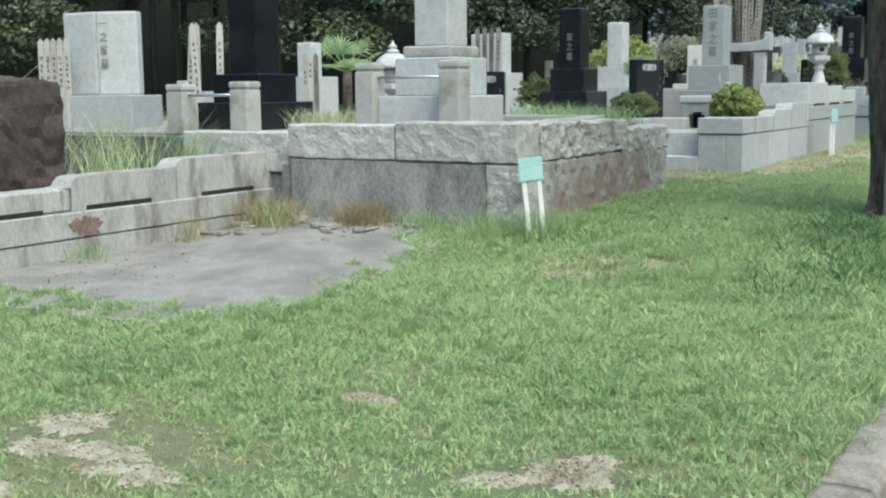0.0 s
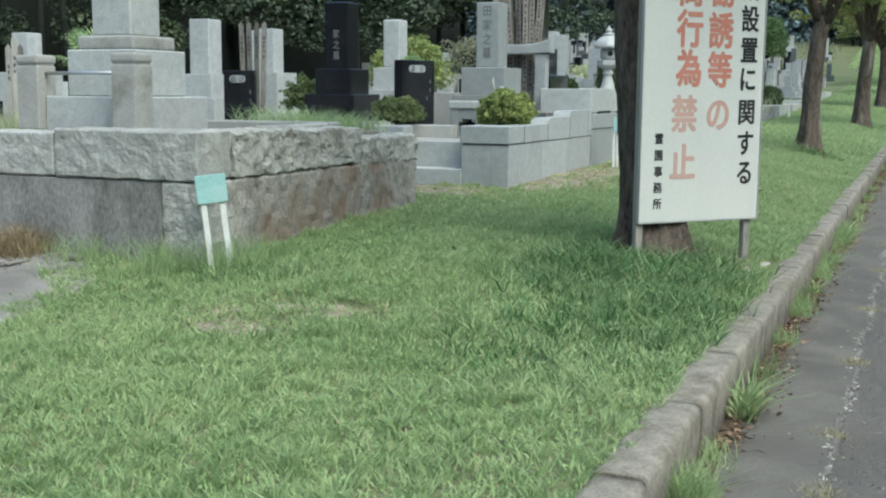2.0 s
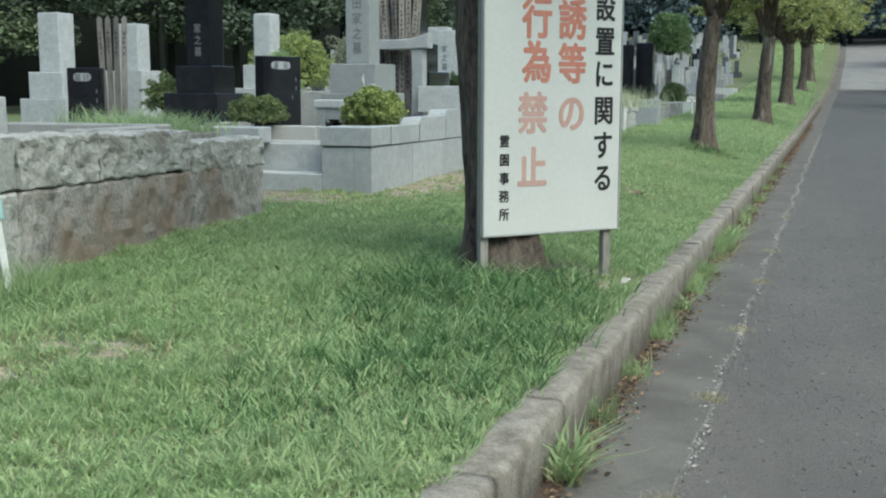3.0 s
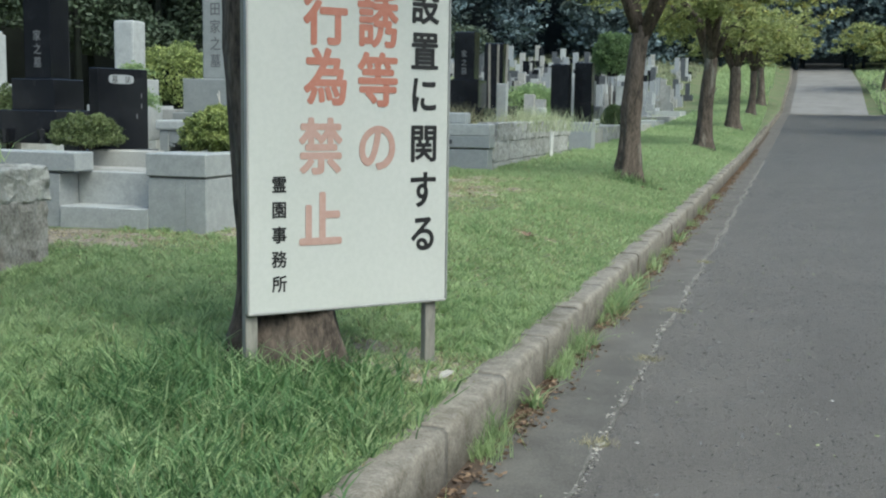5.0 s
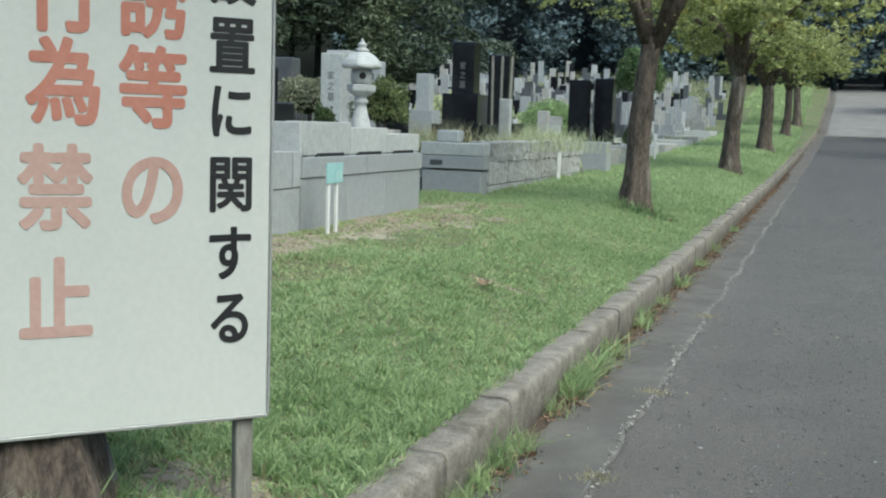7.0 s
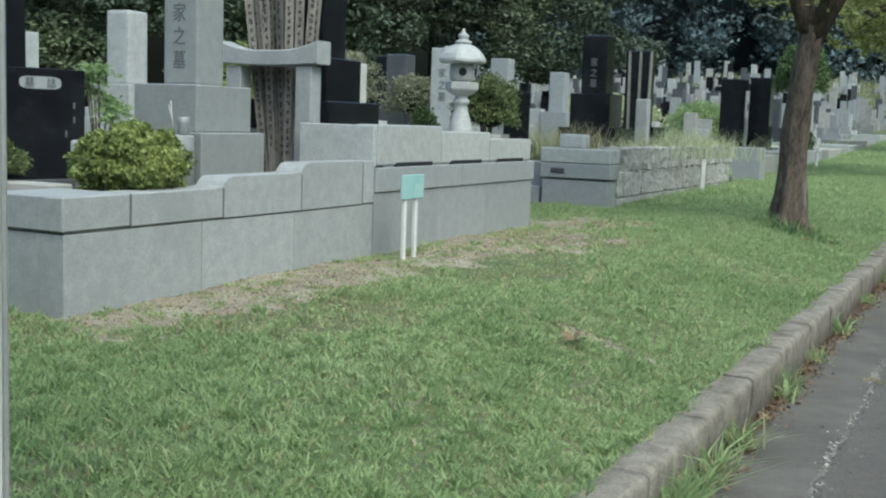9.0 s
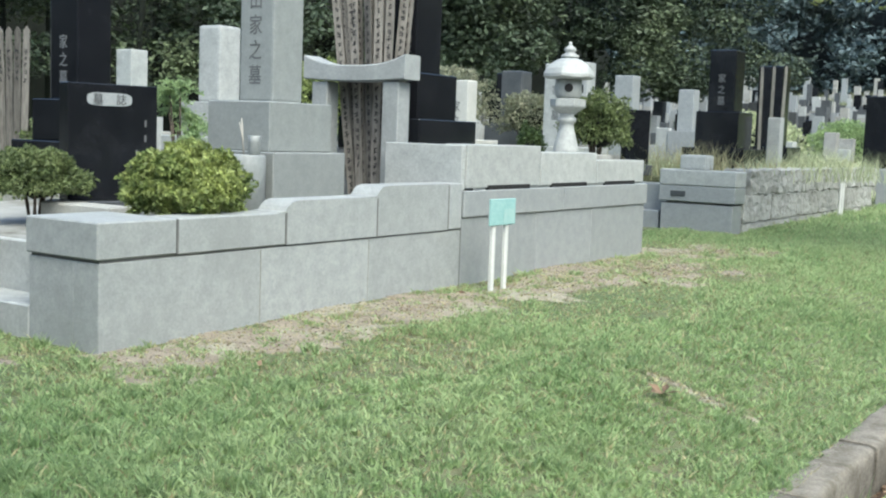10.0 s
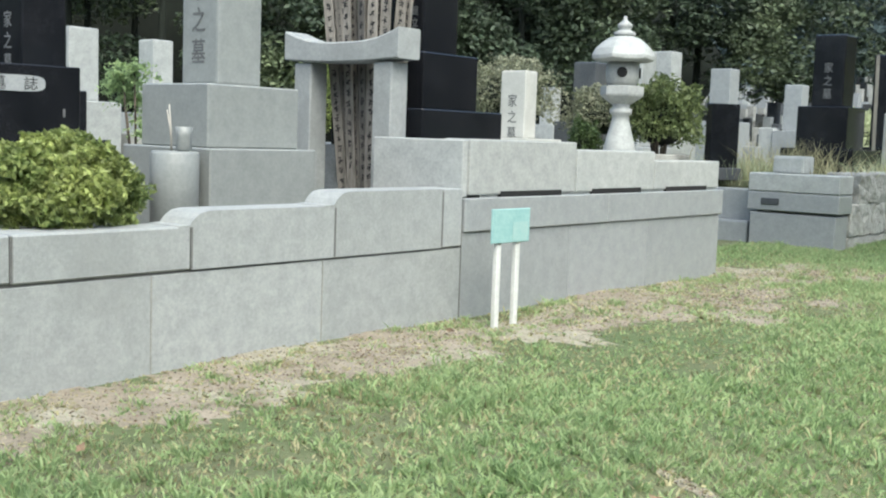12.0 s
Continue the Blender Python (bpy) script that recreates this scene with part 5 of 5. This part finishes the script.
def turf(name, y0, y1, density, height, width, label, xmin=-7.15, bent=0.4):
    area = (y1 - y0) * (-xmin)
    n = int(area * density)
    x, y = gr.uniform(xmin, 0, n), gr.uniform(y0, y1, n)
    patch = np.array([noise.noise(Vector((a * 0.9, b * 0.9, 7.0))) for a, b in zip(np.round(x, 1), np.round(y, 1))])
    keep = allowed(x, y) & (gr.random(n) > np.clip(bare(x, y), 0, 0.74)) & (gr.random(n) < 0.8 + 0.6 * patch)
    x, y, pt = x[keep], y[keep], patch[keep]
    # drawn together into small tussocks
    cx, cy = np.round(x / 0.07) * 0.07, np.round(y / 0.07) * 0.07
    jx, jy = 0.035 * np.sin(cx * 431.7 + cy * 977.3), 0.035 * np.sin(cx * 711.1 - cy * 389.9)
    pull = gr.random(len(x)) * 0.75
    x, y = x + (cx + jx - x) * pull, y + (cy + jy - y) * pull
    ok = allowed(x, y)
    x, y, pt, cx, cy = x[ok], y[ok], pt[ok], cx[ok], cy[ok]
    l, b = lush_shade(x, y), bare(x, y)
    tone = np.sin(cx * 157.3 + cy * 263.9) * 0.5
    clump = np.array([noise.noise(Vector((p * 9, q * 9, 3.0))) + 0.6 * noise.noise(Vector((p * 4, q * 4, 5.0))) for p, q in zip(np.round(x, 2), np.round(y, 2))])
    z = ground_z(x, y) - 0.006
    h = height * np.interp(y, [4.0, 6.0, 11.5, 15.0], [0.9, 1.45, 1.5, 1.05]) * (1 + 0.6 * l + 0.4 * pt) * np.clip(1 + 1.1 * clump + 0.4 * tone, 0.45, 2.1) * (1 - 0.5 * b)
    g = empty(name, (0, 0, 0), label, "grass", kind="stuff")
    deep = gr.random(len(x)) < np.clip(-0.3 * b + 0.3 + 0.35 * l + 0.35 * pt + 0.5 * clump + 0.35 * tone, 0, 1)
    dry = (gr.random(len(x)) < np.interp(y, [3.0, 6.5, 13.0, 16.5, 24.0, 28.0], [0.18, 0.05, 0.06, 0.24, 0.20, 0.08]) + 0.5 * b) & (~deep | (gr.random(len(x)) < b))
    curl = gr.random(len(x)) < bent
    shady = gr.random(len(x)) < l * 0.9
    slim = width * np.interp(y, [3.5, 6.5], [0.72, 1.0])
    for nm, m, mat in (("dark_blades", deep & ~dry & shady, GRASS_SHADE), ("deep_blades", deep & ~dry & ~shady, GRASS_DEEP), ("blades", ~deep & ~dry, GRASS), ("dry_blades", dry, STRAW)):
        for c in (True, False):
            q = m & (curl == c)
            if q.any():
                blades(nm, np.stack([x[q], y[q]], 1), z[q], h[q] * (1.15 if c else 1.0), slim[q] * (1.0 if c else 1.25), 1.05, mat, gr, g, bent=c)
    if bent:
        m = gr.random(len(x)) < 0.10
        c = np.stack([x[m], y[m], z[m] + h[m] * 0.75], 1)
        leaves("small_leaves", c, width * 1.2, GRASS_DEEP, gr, g, flat=0.6)
    return g


turf("turf", 1.5, 9.5, 7200, 0.033, 0.0092, "short mown lawn with worn bare patches")
turf("turf", -12.0, 1.5, 1500, 0.045, 0.014, "mown lawn at the start of the verge", bent=0.0)
turf("turf", 9.5, 17.0, 8500, 0.033, 0.0090, "lawn verge with longer tufts by the board", -4.6)
turf("turf", 17.0, 26.0, 6000, 0.036, 0.010, "lawn verge along the plot walls", -4.6, 0.25)
turf("turf", 26.0, 48.0, 1500, 0.06, 0.016, "distant lawn verge under the trees", -4.0, 0.0)
turf("turf", 48.0, 95.0, 400, 0.09, 0.04, "far lawn verge under the trees", -4.2, 0.0)


def tuft(x, y, z, n, h, spread, mat, label, width=0.009, lean=0.9):
    n, width = int(n * 2.2), width * 0.5
    xy = gr.normal(0, spread, (n, 2)) + [x, y]
    g = blades("grass_tuft", xy, np.full(n, z), np.full(n, h), width, lean, mat, gr)
    return tagged(g, label, "grass tuft", "weed tufts", "stuff")


for (x, y, n, h, s, mat) in ((-6.75, 9.25, 420, 0.26, 0.15, RUSTY), (-5.75, 9.38, 420, 0.24, 0.13, RUSTY), (-6.55, 9.1, 90, 0.30, 0.14, GRASS), (-6.3, 9.0, 60, 0.22, 0.12, STRAW), (-5.1, 9.42, 160, 0.22, 0.16, GRASS_DEEP),
                             (-6.95, 8.3, 40, 0.34, 0.08, STRAW), (-7.0, 7.2, 60, 0.2, 0.12, GRASS_DEEP), (-4.4, 9.4, 200, 0.25, 0.15, GRASS_DEEP), (-3.95, 9.6, 220, 0.24, 0.16, GRASS_DEEP)):
    tuft(x, y, float(ground_z(x, y)) - 0.01, n, h, s, mat, "tuft of tall weeds at the foot of the wall")
for (x, y, n, h, s) in ((-8.3, 8.6, 220, 0.75, 0.28), (-8.8, 9.2, 150, 0.8, 0.3), (-8.0, 9.4, 160, 0.6, 0.15), (-9.2, 8.2, 110, 0.9, 0.3), (-9.0, 7.2, 120, 1.3, 0.15)):
    tuft(x, y, 0.45, n * 0.4, h, s, PALE_GRASS if y < 9 else GRASS_DEEP, "tall pale reed grass inside the plot", 0.014, 0.8)
for (x, y, n, h, s) in ((-7.6, 11.2, 220, 0.26, 0.14), (-7.3, 11.6, 160, 0.26, 0.14)):
    tuft(x, y, 0.92, n, h, s, PALE_GRASS, "bright grass growing inside the plot", 0.012, 0.8)
for (x, y, n, h, s) in ((-4.95, 12.65, 160, 0.2, 0.2), (-5.5, 12.8, 160, 0.24, 0.22), (-4.72, 12.9, 70, 0.2, 0.12)):
    tuft(x, y, 0.98, n, h, s, GRASS, "weeds growing on the plot", 0.018, 1.1)
for (x, y, n, h, s, m) in ((-4.9, 26.0, 200, 0.5, 0.35, STRAW), (-4.6, 29.0, 500, 0.45, 0.9, PALE_GRASS), (-4.9, 31.0, 500, 0.5, 0.6, PALE_GRASS), (-5.3, 25.8, 400, 0.30, 0.3, PALE_GRASS)):
    tuft(x, y, 1.0 if y > 25 else 0.75, n, h, s, m, "pale overgrown grass on the plot", 0.016, 0.8)
for k, (y, n) in enumerate(((6.9, 150), (7.05, 90), (7.5, 40), (9.0, 30), (9.9, 50), (10.9, 70), (11.1, 40), (12.5, 70), (12.8, 60), (13.1, 60), (13.45, 50), (14.2, 30), (14.7, 70), (14.9, 50), (15.6, 30), (17.3, 50), (18.4, 30), (21.5, 50), (23.2, 30), (26, 50))):
    tuft(kerb_x(y) + 0.05, y, float(road_z(y)), n, 0.13 + 0.07 * (k % 3 == 0), 0.05, GRASS if k % 3 else GRASS_DEEP, "weeds sprouting between kerb and gutter")

# mostly shade-coloured blades: the darkness below board and tree is in their colour
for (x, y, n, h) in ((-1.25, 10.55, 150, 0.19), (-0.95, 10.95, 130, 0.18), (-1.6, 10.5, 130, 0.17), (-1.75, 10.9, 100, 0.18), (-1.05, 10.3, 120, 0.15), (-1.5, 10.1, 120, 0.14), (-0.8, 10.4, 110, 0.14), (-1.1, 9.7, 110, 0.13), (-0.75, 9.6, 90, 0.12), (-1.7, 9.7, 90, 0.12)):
    for mat, share in ((GRASS_SHADE, 0.78), (GRASS_DEEP, 0.22)):
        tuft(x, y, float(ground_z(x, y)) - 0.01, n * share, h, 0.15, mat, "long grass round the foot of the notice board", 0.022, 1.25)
for k in range(9):
    x, y = -1.36 + 0.26 * math.cos(k * 0.7), 24.2 + 0.26 * math.sin(k * 0.7)
    tuft(x, y, float(ground_z(x, y)) - 0.01, 40, 0.17, 0.08, GRASS_DEEP, "tufts of grass round the foot of a tree", 0.02, 1.0)
for (y, n, h) in ((8.2, 24, 0.21), (8.36, 20, 0.19), (11.8, 12, 0.15), (13.4, 8, 0.12), (14.6, 20, 0.2), (14.9, 26, 0.22), (15.3, 26, 0.21), (15.9, 22, 0.2), (17.1, 12, 0.15), (19.6, 16, 0.18)):
    tuft(float(kerb_x(y)) + 0.07, y, float(road_z(y)), n, h, 0.03, GRASS_DEEP, "arching grassy weeds at the kerb foot", 0.03, 1.5)
    tuft(float(kerb_x(y)) + 0.08, y, float(road_z(y)), n * 0.4, h * 0.8, 0.03, STRAW, "withered blades at the kerb foot", 0.026, 1.6)

for k in range(13):
    y = 25.5 + 0.54 * k
    tuft(-4.06 + 0.03 * (k % 3), y, 1.12, 14 + 3 * k, 0.2, 0.16, PALE_GRASS if k % 3 else STRAW, "pale dry stems hanging over the rough coping", 0.02, 1.3)

# rough grass between the far graves and on the banks beyond
def rank(name, x0, x1, y0, y1, n, h, w, mat, label, right=False):
    x, y = gr.uniform(x0, x1, n), gr.uniform(y0, y1, n)
    z = road_z(y) + 0.10 if right else ground_z(x, y)
    g = empty(name, (0, 0, 0), label, "grass", kind="stuff")
    blades("blades", np.stack([x, y], 1), z - 0.02, np.full(n, h), w, 0.9, mat, gr, g)
    return g


rank("rough_grass", -14, -4.2, 33, 60, 16000, 0.28, 0.03, PALE_GRASS, "pale rough grass between the graves")
rank("rough_grass", -45, -6, 60, 118, 18000, 0.35, 0.06, LEAF_FADED, "rough grass between the far graves")
rank("bank_grass", 6.9, 14, -12, 20, 30000, 0.08, 0.02, GRASS, "grass verge on the far side of the road", True)
rank("bank_grass", 7.2, 22, 20, 118, 26000, 0.3, 0.08, GRASS, "grass bank beyond the road", True)
rank("bank_grass", -4.5, 0.2, 95, 122, 5000, 0.25, 0.08, GRASS, "grass bank beside the far road")

# fallen leaves and litter along the gutter
def litter(name, x, y, z, size, label, mat=LEAF_LITTER):
    c = np.stack([x, y, z], 1)
    return tagged(leaves(name, c, size, mat, gr, flat=0.85), label, "leaf litter", kind="stuff")


n = 24000
y = gr.uniform(2, 45, n)
clump = np.array([noise.noise(Vector((0.0, b * 1.7, 2.0))) for b in y])
k = gr.random(n) < 0.35 + clump
y = y[k]
x = kerb_x(y) + 0.02 + np.abs(gr.normal(0, 0.075, len(y)))
litter("gutter_leaves", x, y, road_z(y) + 0.016 + gr.uniform(0, 0.02, len(y)), 0.017, "dry brown leaves lying along the kerb")
n = 700
y = gr.uniform(3, 40, n)
x = kerb_x(y) + 0.1 + gr.random(n) ** 2 * 4.5
litter("road_leaves", x, y, road_z(y) + 0.008, 0.012, "small pale leaf scraps on the road", PALE_GRASS)
n = 2500
y = gr.uniform(3, 40, n)
x = kerb_x(y) + 0.50 + gr.normal(0, 0.014, n) + 0.02 * np.sin(y * 3)
litter("crumbs", x, y, road_z(y) + 0.009, 0.010, "pale crumbs along the asphalt edge", PLANK_PALE)
n = 26000
x, y = gr.uniform(0.1, 5.8, n), 3 + 27 * gr.random(n) ** 1.3
litter("road_grit", x, y, road_z(y) + 0.003, 0.0075, "pale stone grains standing out of the asphalt", GRAVEL)
litter("road_grit", x[:9000] + 0.013, y[:9000], road_z(y[:9000]) + 0.003, 0.0085, "grey stone grains standing out of the asphalt", GRANITE_CUT)
litter("road_grit", x[9000:21000] + 0.017, y[9000:21000], road_z(y[9000:21000]) + 0.003, 0.0065, "dark stone grains standing out of the asphalt", BLACK_PAINT)
n = 36000
x, y = gr.uniform(0.1, 4.2, n), 5 + 13 * gr.random(n) ** 1.2
litter("road_grit", x, y, road_z(y) + 0.002, 0.0052, "fine pale chippings in the worn asphalt", GRAVEL)
for y_ in (6.6, 7.3, 8.1, 9.6, 11.3, 13.2, 15.0, 18.0):
    tuft(kerb_x(y_) + 0.49, y_, float(road_z(y_)), 70, 0.03, 0.045, STRAW, "dry moss in the joint between gutter and asphalt", 0.006, 1.2)
n = 30
y = gr.uniform(4, 24, n)
x = gr.uniform(-3.7, -0.7, n)
litter("lawn_leaves", x, y, ground_z(x, y) + 0.04, 0.028, "brown leaves fallen on the lawn")
n = 90000
x, y = gr.uniform(-6.2, -0.6, n), gr.uniform(3, 24, n)
k = (gr.random(n) < 0.01 + 0.55 * bare(x, y)) & allowed(x, y)
x, y = x[k], y[k]
c = gr.integers(0, 4, len(x))
for j, (size, mat, words) in enumerate(((0.007, LEAF_LITTER, "brown leaf scraps on the bare soil"), (0.005, GRAVEL, "small pale pebbles on the bare soil"), (0.011, STRAW, "dry straw scraps on the bare soil"), (0.005, HUMUS, "dark crumbs of soil on the bare ground"))):
    q = [(cx + rx * gr.normal(0, 0.6), cy + ry * gr.normal(0, 0.6)) for cx, cy, rx, ry, _ in worn_spots for _ in range(int(20 + 500 * rx * ry))]
    q = np.array(q)
    litter("scraps", q[:, 0], q[:, 1], ground_z(q[:, 0], q[:, 1]) + 0.010, size, words, mat)
    m = c == j
    litter("scraps", x[m], y[m], ground_z(x[m], y[m]) + 0.012, size, words, mat)
n = 5000
x, y = gr.uniform(-7.1, -4.4, n), gr.uniform(5.9, 9.5, n)
k = gr.random(n) < np.clip((y - 7.6) / 1.8, 0.16, 1)
litter("grit", x[k], y[k], ground_z(x[k], y[k]) + 0.02, 0.013, "pale grit and leaf scraps on the slab", GRAVEL)

# ---- graves behind ----
grave("white granite gravestone on a pale base", -10.12, 14.3, 0.9, [(0.6, 0.6, 0.68)], (0.26, 0.26, 0.5), GRANITE)
grave("pale granite gravestone behind wooden tablets", -11.3, 21.7, 0.9, [(0.6, 0.6, 0.7)], (0.3, 0.3, 0.9), GRANITE)
grave("white granite gravestone behind the monument", -9.4, 17.2, 0.9, [(0.75, 0.7, 0.35), (0.55, 0.55, 0.36)], (0.34, 0.34, 0.8), GRANITE)
grave("pale grey gravestone between the plots", -9.73, 19.55, 0.9, [(0.66, 0.66, 0.77)], (0.34, 0.34, 0.73), GRANITE)
grave("cream stone grave marker with carved characters", -7.4, 24.0, 1.0, [(0.8, 0.7, 0.45)], (0.36, 0.24, 0.79), CREAM, words="家之墓", word_size=0.16, start=0.35)
grave("dark grey gravestone under the trees", -8.03, 26.6, 1.0, [(0.7, 0.7, 0.7)], (0.36, 0.34, 0.83), DARK_STONE)
grave("broad pale gravestone behind the lantern", -7.2, 27.1, 1.0, [(0.8, 0.7, 0.9)], (0.45, 0.3, 0.8), GRANITE)
grave("blue-grey gravestone under the trees", -8.2, 31.2, 1.0, [(0.7, 0.7, 0.85)], (0.38, 0.35, 0.9), GRANITE_CUT)
grave("slim grey gravestone in the back row", -7.8, 33.4, 1.0, [(0.6, 0.6, 0.75)], (0.34, 0.32, 0.85), GRANITE_CUT)
grave("grey gravestone with carved characters", -6.24, 24.7, 0.9, [(0.7, 0.7, 0.5)], (0.36, 0.34, 1.1), GRANITE, words="家之墓", word_size=0.14, start=0.35)
grave("small white gravestone in the back row", -10.7, 29.6, 1.0, [(0.5, 0.5, 0.7)], (0.26, 0.26, 0.65), GRANITE)
tablet(-5.4, 25.3, 1.05, 0.36, 0.74, 55, "dark stone tablet with white engraving", False)
for k, (x, y) in enumerate(((-5.45, 40.0), (-4.95, 41.2))):
    grave("black upright gravestone, one of two", x, y, 0.55, [(0.9, 0.9, 0.5)], (0.55, 0.5, 1.75 + 0.1 * k), BLACK_STONE, group="paired black gravestones")
post = box(0.20, 0.20, 0.95, 0.012, (0, 0, 0))
ob = part("stone_post", post, GRANITE)
ob.matrix_basis = pose(-4.5, 28.6, 1.0)
tagged(ob, "square white stone post in the overgrown plot", "post")
for k in range(3):
    wood_tablet(-4.85 + 0.16 * k, 28.95, 1.0, 1.78, 0.045, POST_WOOD, 10, (k - 1) * 1.0, 0, "pale poles behind the black grave", 0, "tall pale wooden grave tablet")
for k in range(4):
    wood_tablet(-9.5 + 0.11 * k, 18.4, 1.0, 1.45, 0.085, PLANK, 10, (k - 1.5) * 1.2, 0, "wooden tablets in the back row", 5)
for k, (dx, lean) in enumerate(((-0.08, 4), (0.08, -3), (0.02, 0.5), (0.35, 1))):
    wood_tablet(-9.38 + dx, 11.02 + 0.03 * k, 0.93, 1.27, 0.085, PLANK_PALE, 20, lean, 0, "wooden tablets beside the black grave", 8)
for k in range(5):
    wood_tablet(-11.9 + 0.12 * k, 10.9, 0.93, 1.15, 0.085, PLANK_PALE, 20, 0, 0, "wooden tablets beside the book-shaped grave", 6)
for k in range(3):
    wood_tablet(-9.2 + 0.09 * k, 13.0, 0.93, 0.95 + 0.1 * (k % 2), 0.07, PLANK if k > 1 else PLANK_PALE, 15, 0, 0, "grey wooden tablets in the back row", 3)

grave("black gravestone in the row behind the lantern", -10.0, 29.85, 1.0, [(0.9, 0.9, 0.35), (0.6, 0.6, 0.35)], (0.43, 0.4, 1.0), BLACK_STONE)

# graves filling the distance
fr = random.Random(77)
mats = [GRANITE, GRANITE_CUT, GRANITE_OLD, GRANITE_OLD, GRANITE_CUT, DARK_STONE, DARK_STONE, BLACK_STONE]
spots = []
for k in range(210):
    for _ in range(30):
        y = fr.uniform(24, 88)
        x = -5.0 - fr.random() ** 1.2 * (6 + (y - 20) * 0.38)
        if -13.5 + (y - 56) * 0.15 > x and y < 56 and x < -13.5 - (56 - y) * 0.7:
            continue
        if all((x - a) ** 2 + (y - b) ** 2 > 1.5 for a, b in spots) and not (x > -6.8 and y < 32.5) and not (abs(x + 5.2) < 1.2 and 38 < y < 43):
            spots.append((x, y))
            break
for k in range(330):
    y = fr.uniform(44, 96)
    x = -7.0 - fr.random() * (10 + (y - 40) * 0.55)
    if all((x - a) ** 2 + (y - b) ** 2 > 0.95 for a, b in spots):
        spots.append((x, y))
for k in range(36):
    x, y = fr.uniform(-24, -9), fr.uniform(13, 26)
    if x > -24 + (y - 13) * 0.3 and all((x - a) ** 2 + (y - b) ** 2 > 1.4 for a, b in spots) and x < -8.8 - (y - 13) * 0.12:
        spots.append((x, y))
near_spots = sorted(spots, key=lambda p: p[1])[:225]
for x, y in near_spots:
    z = float(ground_z(x, y)) - 0.1
    s = fr.uniform(0.65, 1.0)
    m = fr.choice(mats)
    tiers = [(0.85 * s, 0.85 * s, fr.uniform(0.3, 0.6))] + ([(0.58 * s, 0.58 * s, 0.3 * s)] if fr.random() < 0.7 else [])
    name = {"granite_pale": "pale grey", "granite_polished": "blue-grey", "granite_weathered": "weathered grey", "dark_grey_granite": "dark grey", "black_granite": "black"}[m.name]
    grave("distant " + name + " gravestone on a stone base", x, y, z, tiers, (0.32 * s, 0.32 * s, fr.uniform(0.55, 0.95) * s), m, group="distant gravestones")
far_graves = empty("far_graves", (0, 0, 0), "crowded far gravestones on the slope below the woods", "gravestones", kind="stuff")
heaps = {m.name: (m, bmesh.new()) for m in mats}
far_spots = sorted(spots, key=lambda p: p[1])[225:]
for k in range(420):
    y = fr.uniform(52, 104)
    far_spots.append((-6.5 - fr.random() * (12 + (y - 40) * 0.55), y))
for x, y in far_spots:
    bm = heaps[fr.choice(mats).name][1]
    z = float(ground_z(x, y)) - 0.1
    s = fr.uniform(0.7, 1.15)
    b = fr.uniform(0.35, 0.8)
    box(0.85 * s, 0.85 * s, b, 0, (x, y, z), bm)
    box(0.36 * s, 0.34 * s, fr.uniform(0.75, 1.4) * s, 0, (x, y, z + b), bm)
for m, bm in heaps.values():
    part("stones", bm, m, far_graves)

# single leaf lying on the lawn
bm = bmesh.new()
for k in range(5):
    a = k * 1.25
    d = Vector((math.cos(a), math.sin(a), 0.25))
    e = Vector((-math.sin(a), math.cos(a), 0.1))
    v = [bm.verts.new(p) for p in ((0, 0, 0), d * 0.05 + e * 0.02, d * 0.09, d * 0.05 - e * 0.02 + Vector((0, 0, 0.015)))]
    bm.faces.new(v)
leaf = part("dead_leaf", bm, LEAF_LITTER)
leaf.matrix_basis = pose(-1.22, 16.26, float(ground_z(-1.22, 16.26)) + 0.035, 10, 5, 30)
tagged(leaf, "curled red-brown dead leaf lying on the lawn", "leaf")
bm = bmesh.new()
v = [bm.verts.new(p) for p in ((-0.045, 0, 0), (-0.015, 0.024, 0.012), (0.02, 0.02, 0.014), (0.05, 0, 0.004), (0.02, -0.02, 0.014), (-0.015, -0.024, 0.012), (0, 0, 0.004))]
for a, b in ((0, 1), (1, 2), (2, 3), (3, 4), (4, 5), (5, 0)):
    bm.faces.new((v[a], v[b], v[6]))
leaf = part("fallen_leaf", bm, PLANK_PALE)
leaf.matrix_basis = pose(-0.52, 11.2, float(ground_z(-0.52, 11.2)) + 0.06, 20, -15, 50)
tagged(leaf, "pale yellowish leaf lying beside the kerb", "leaf")
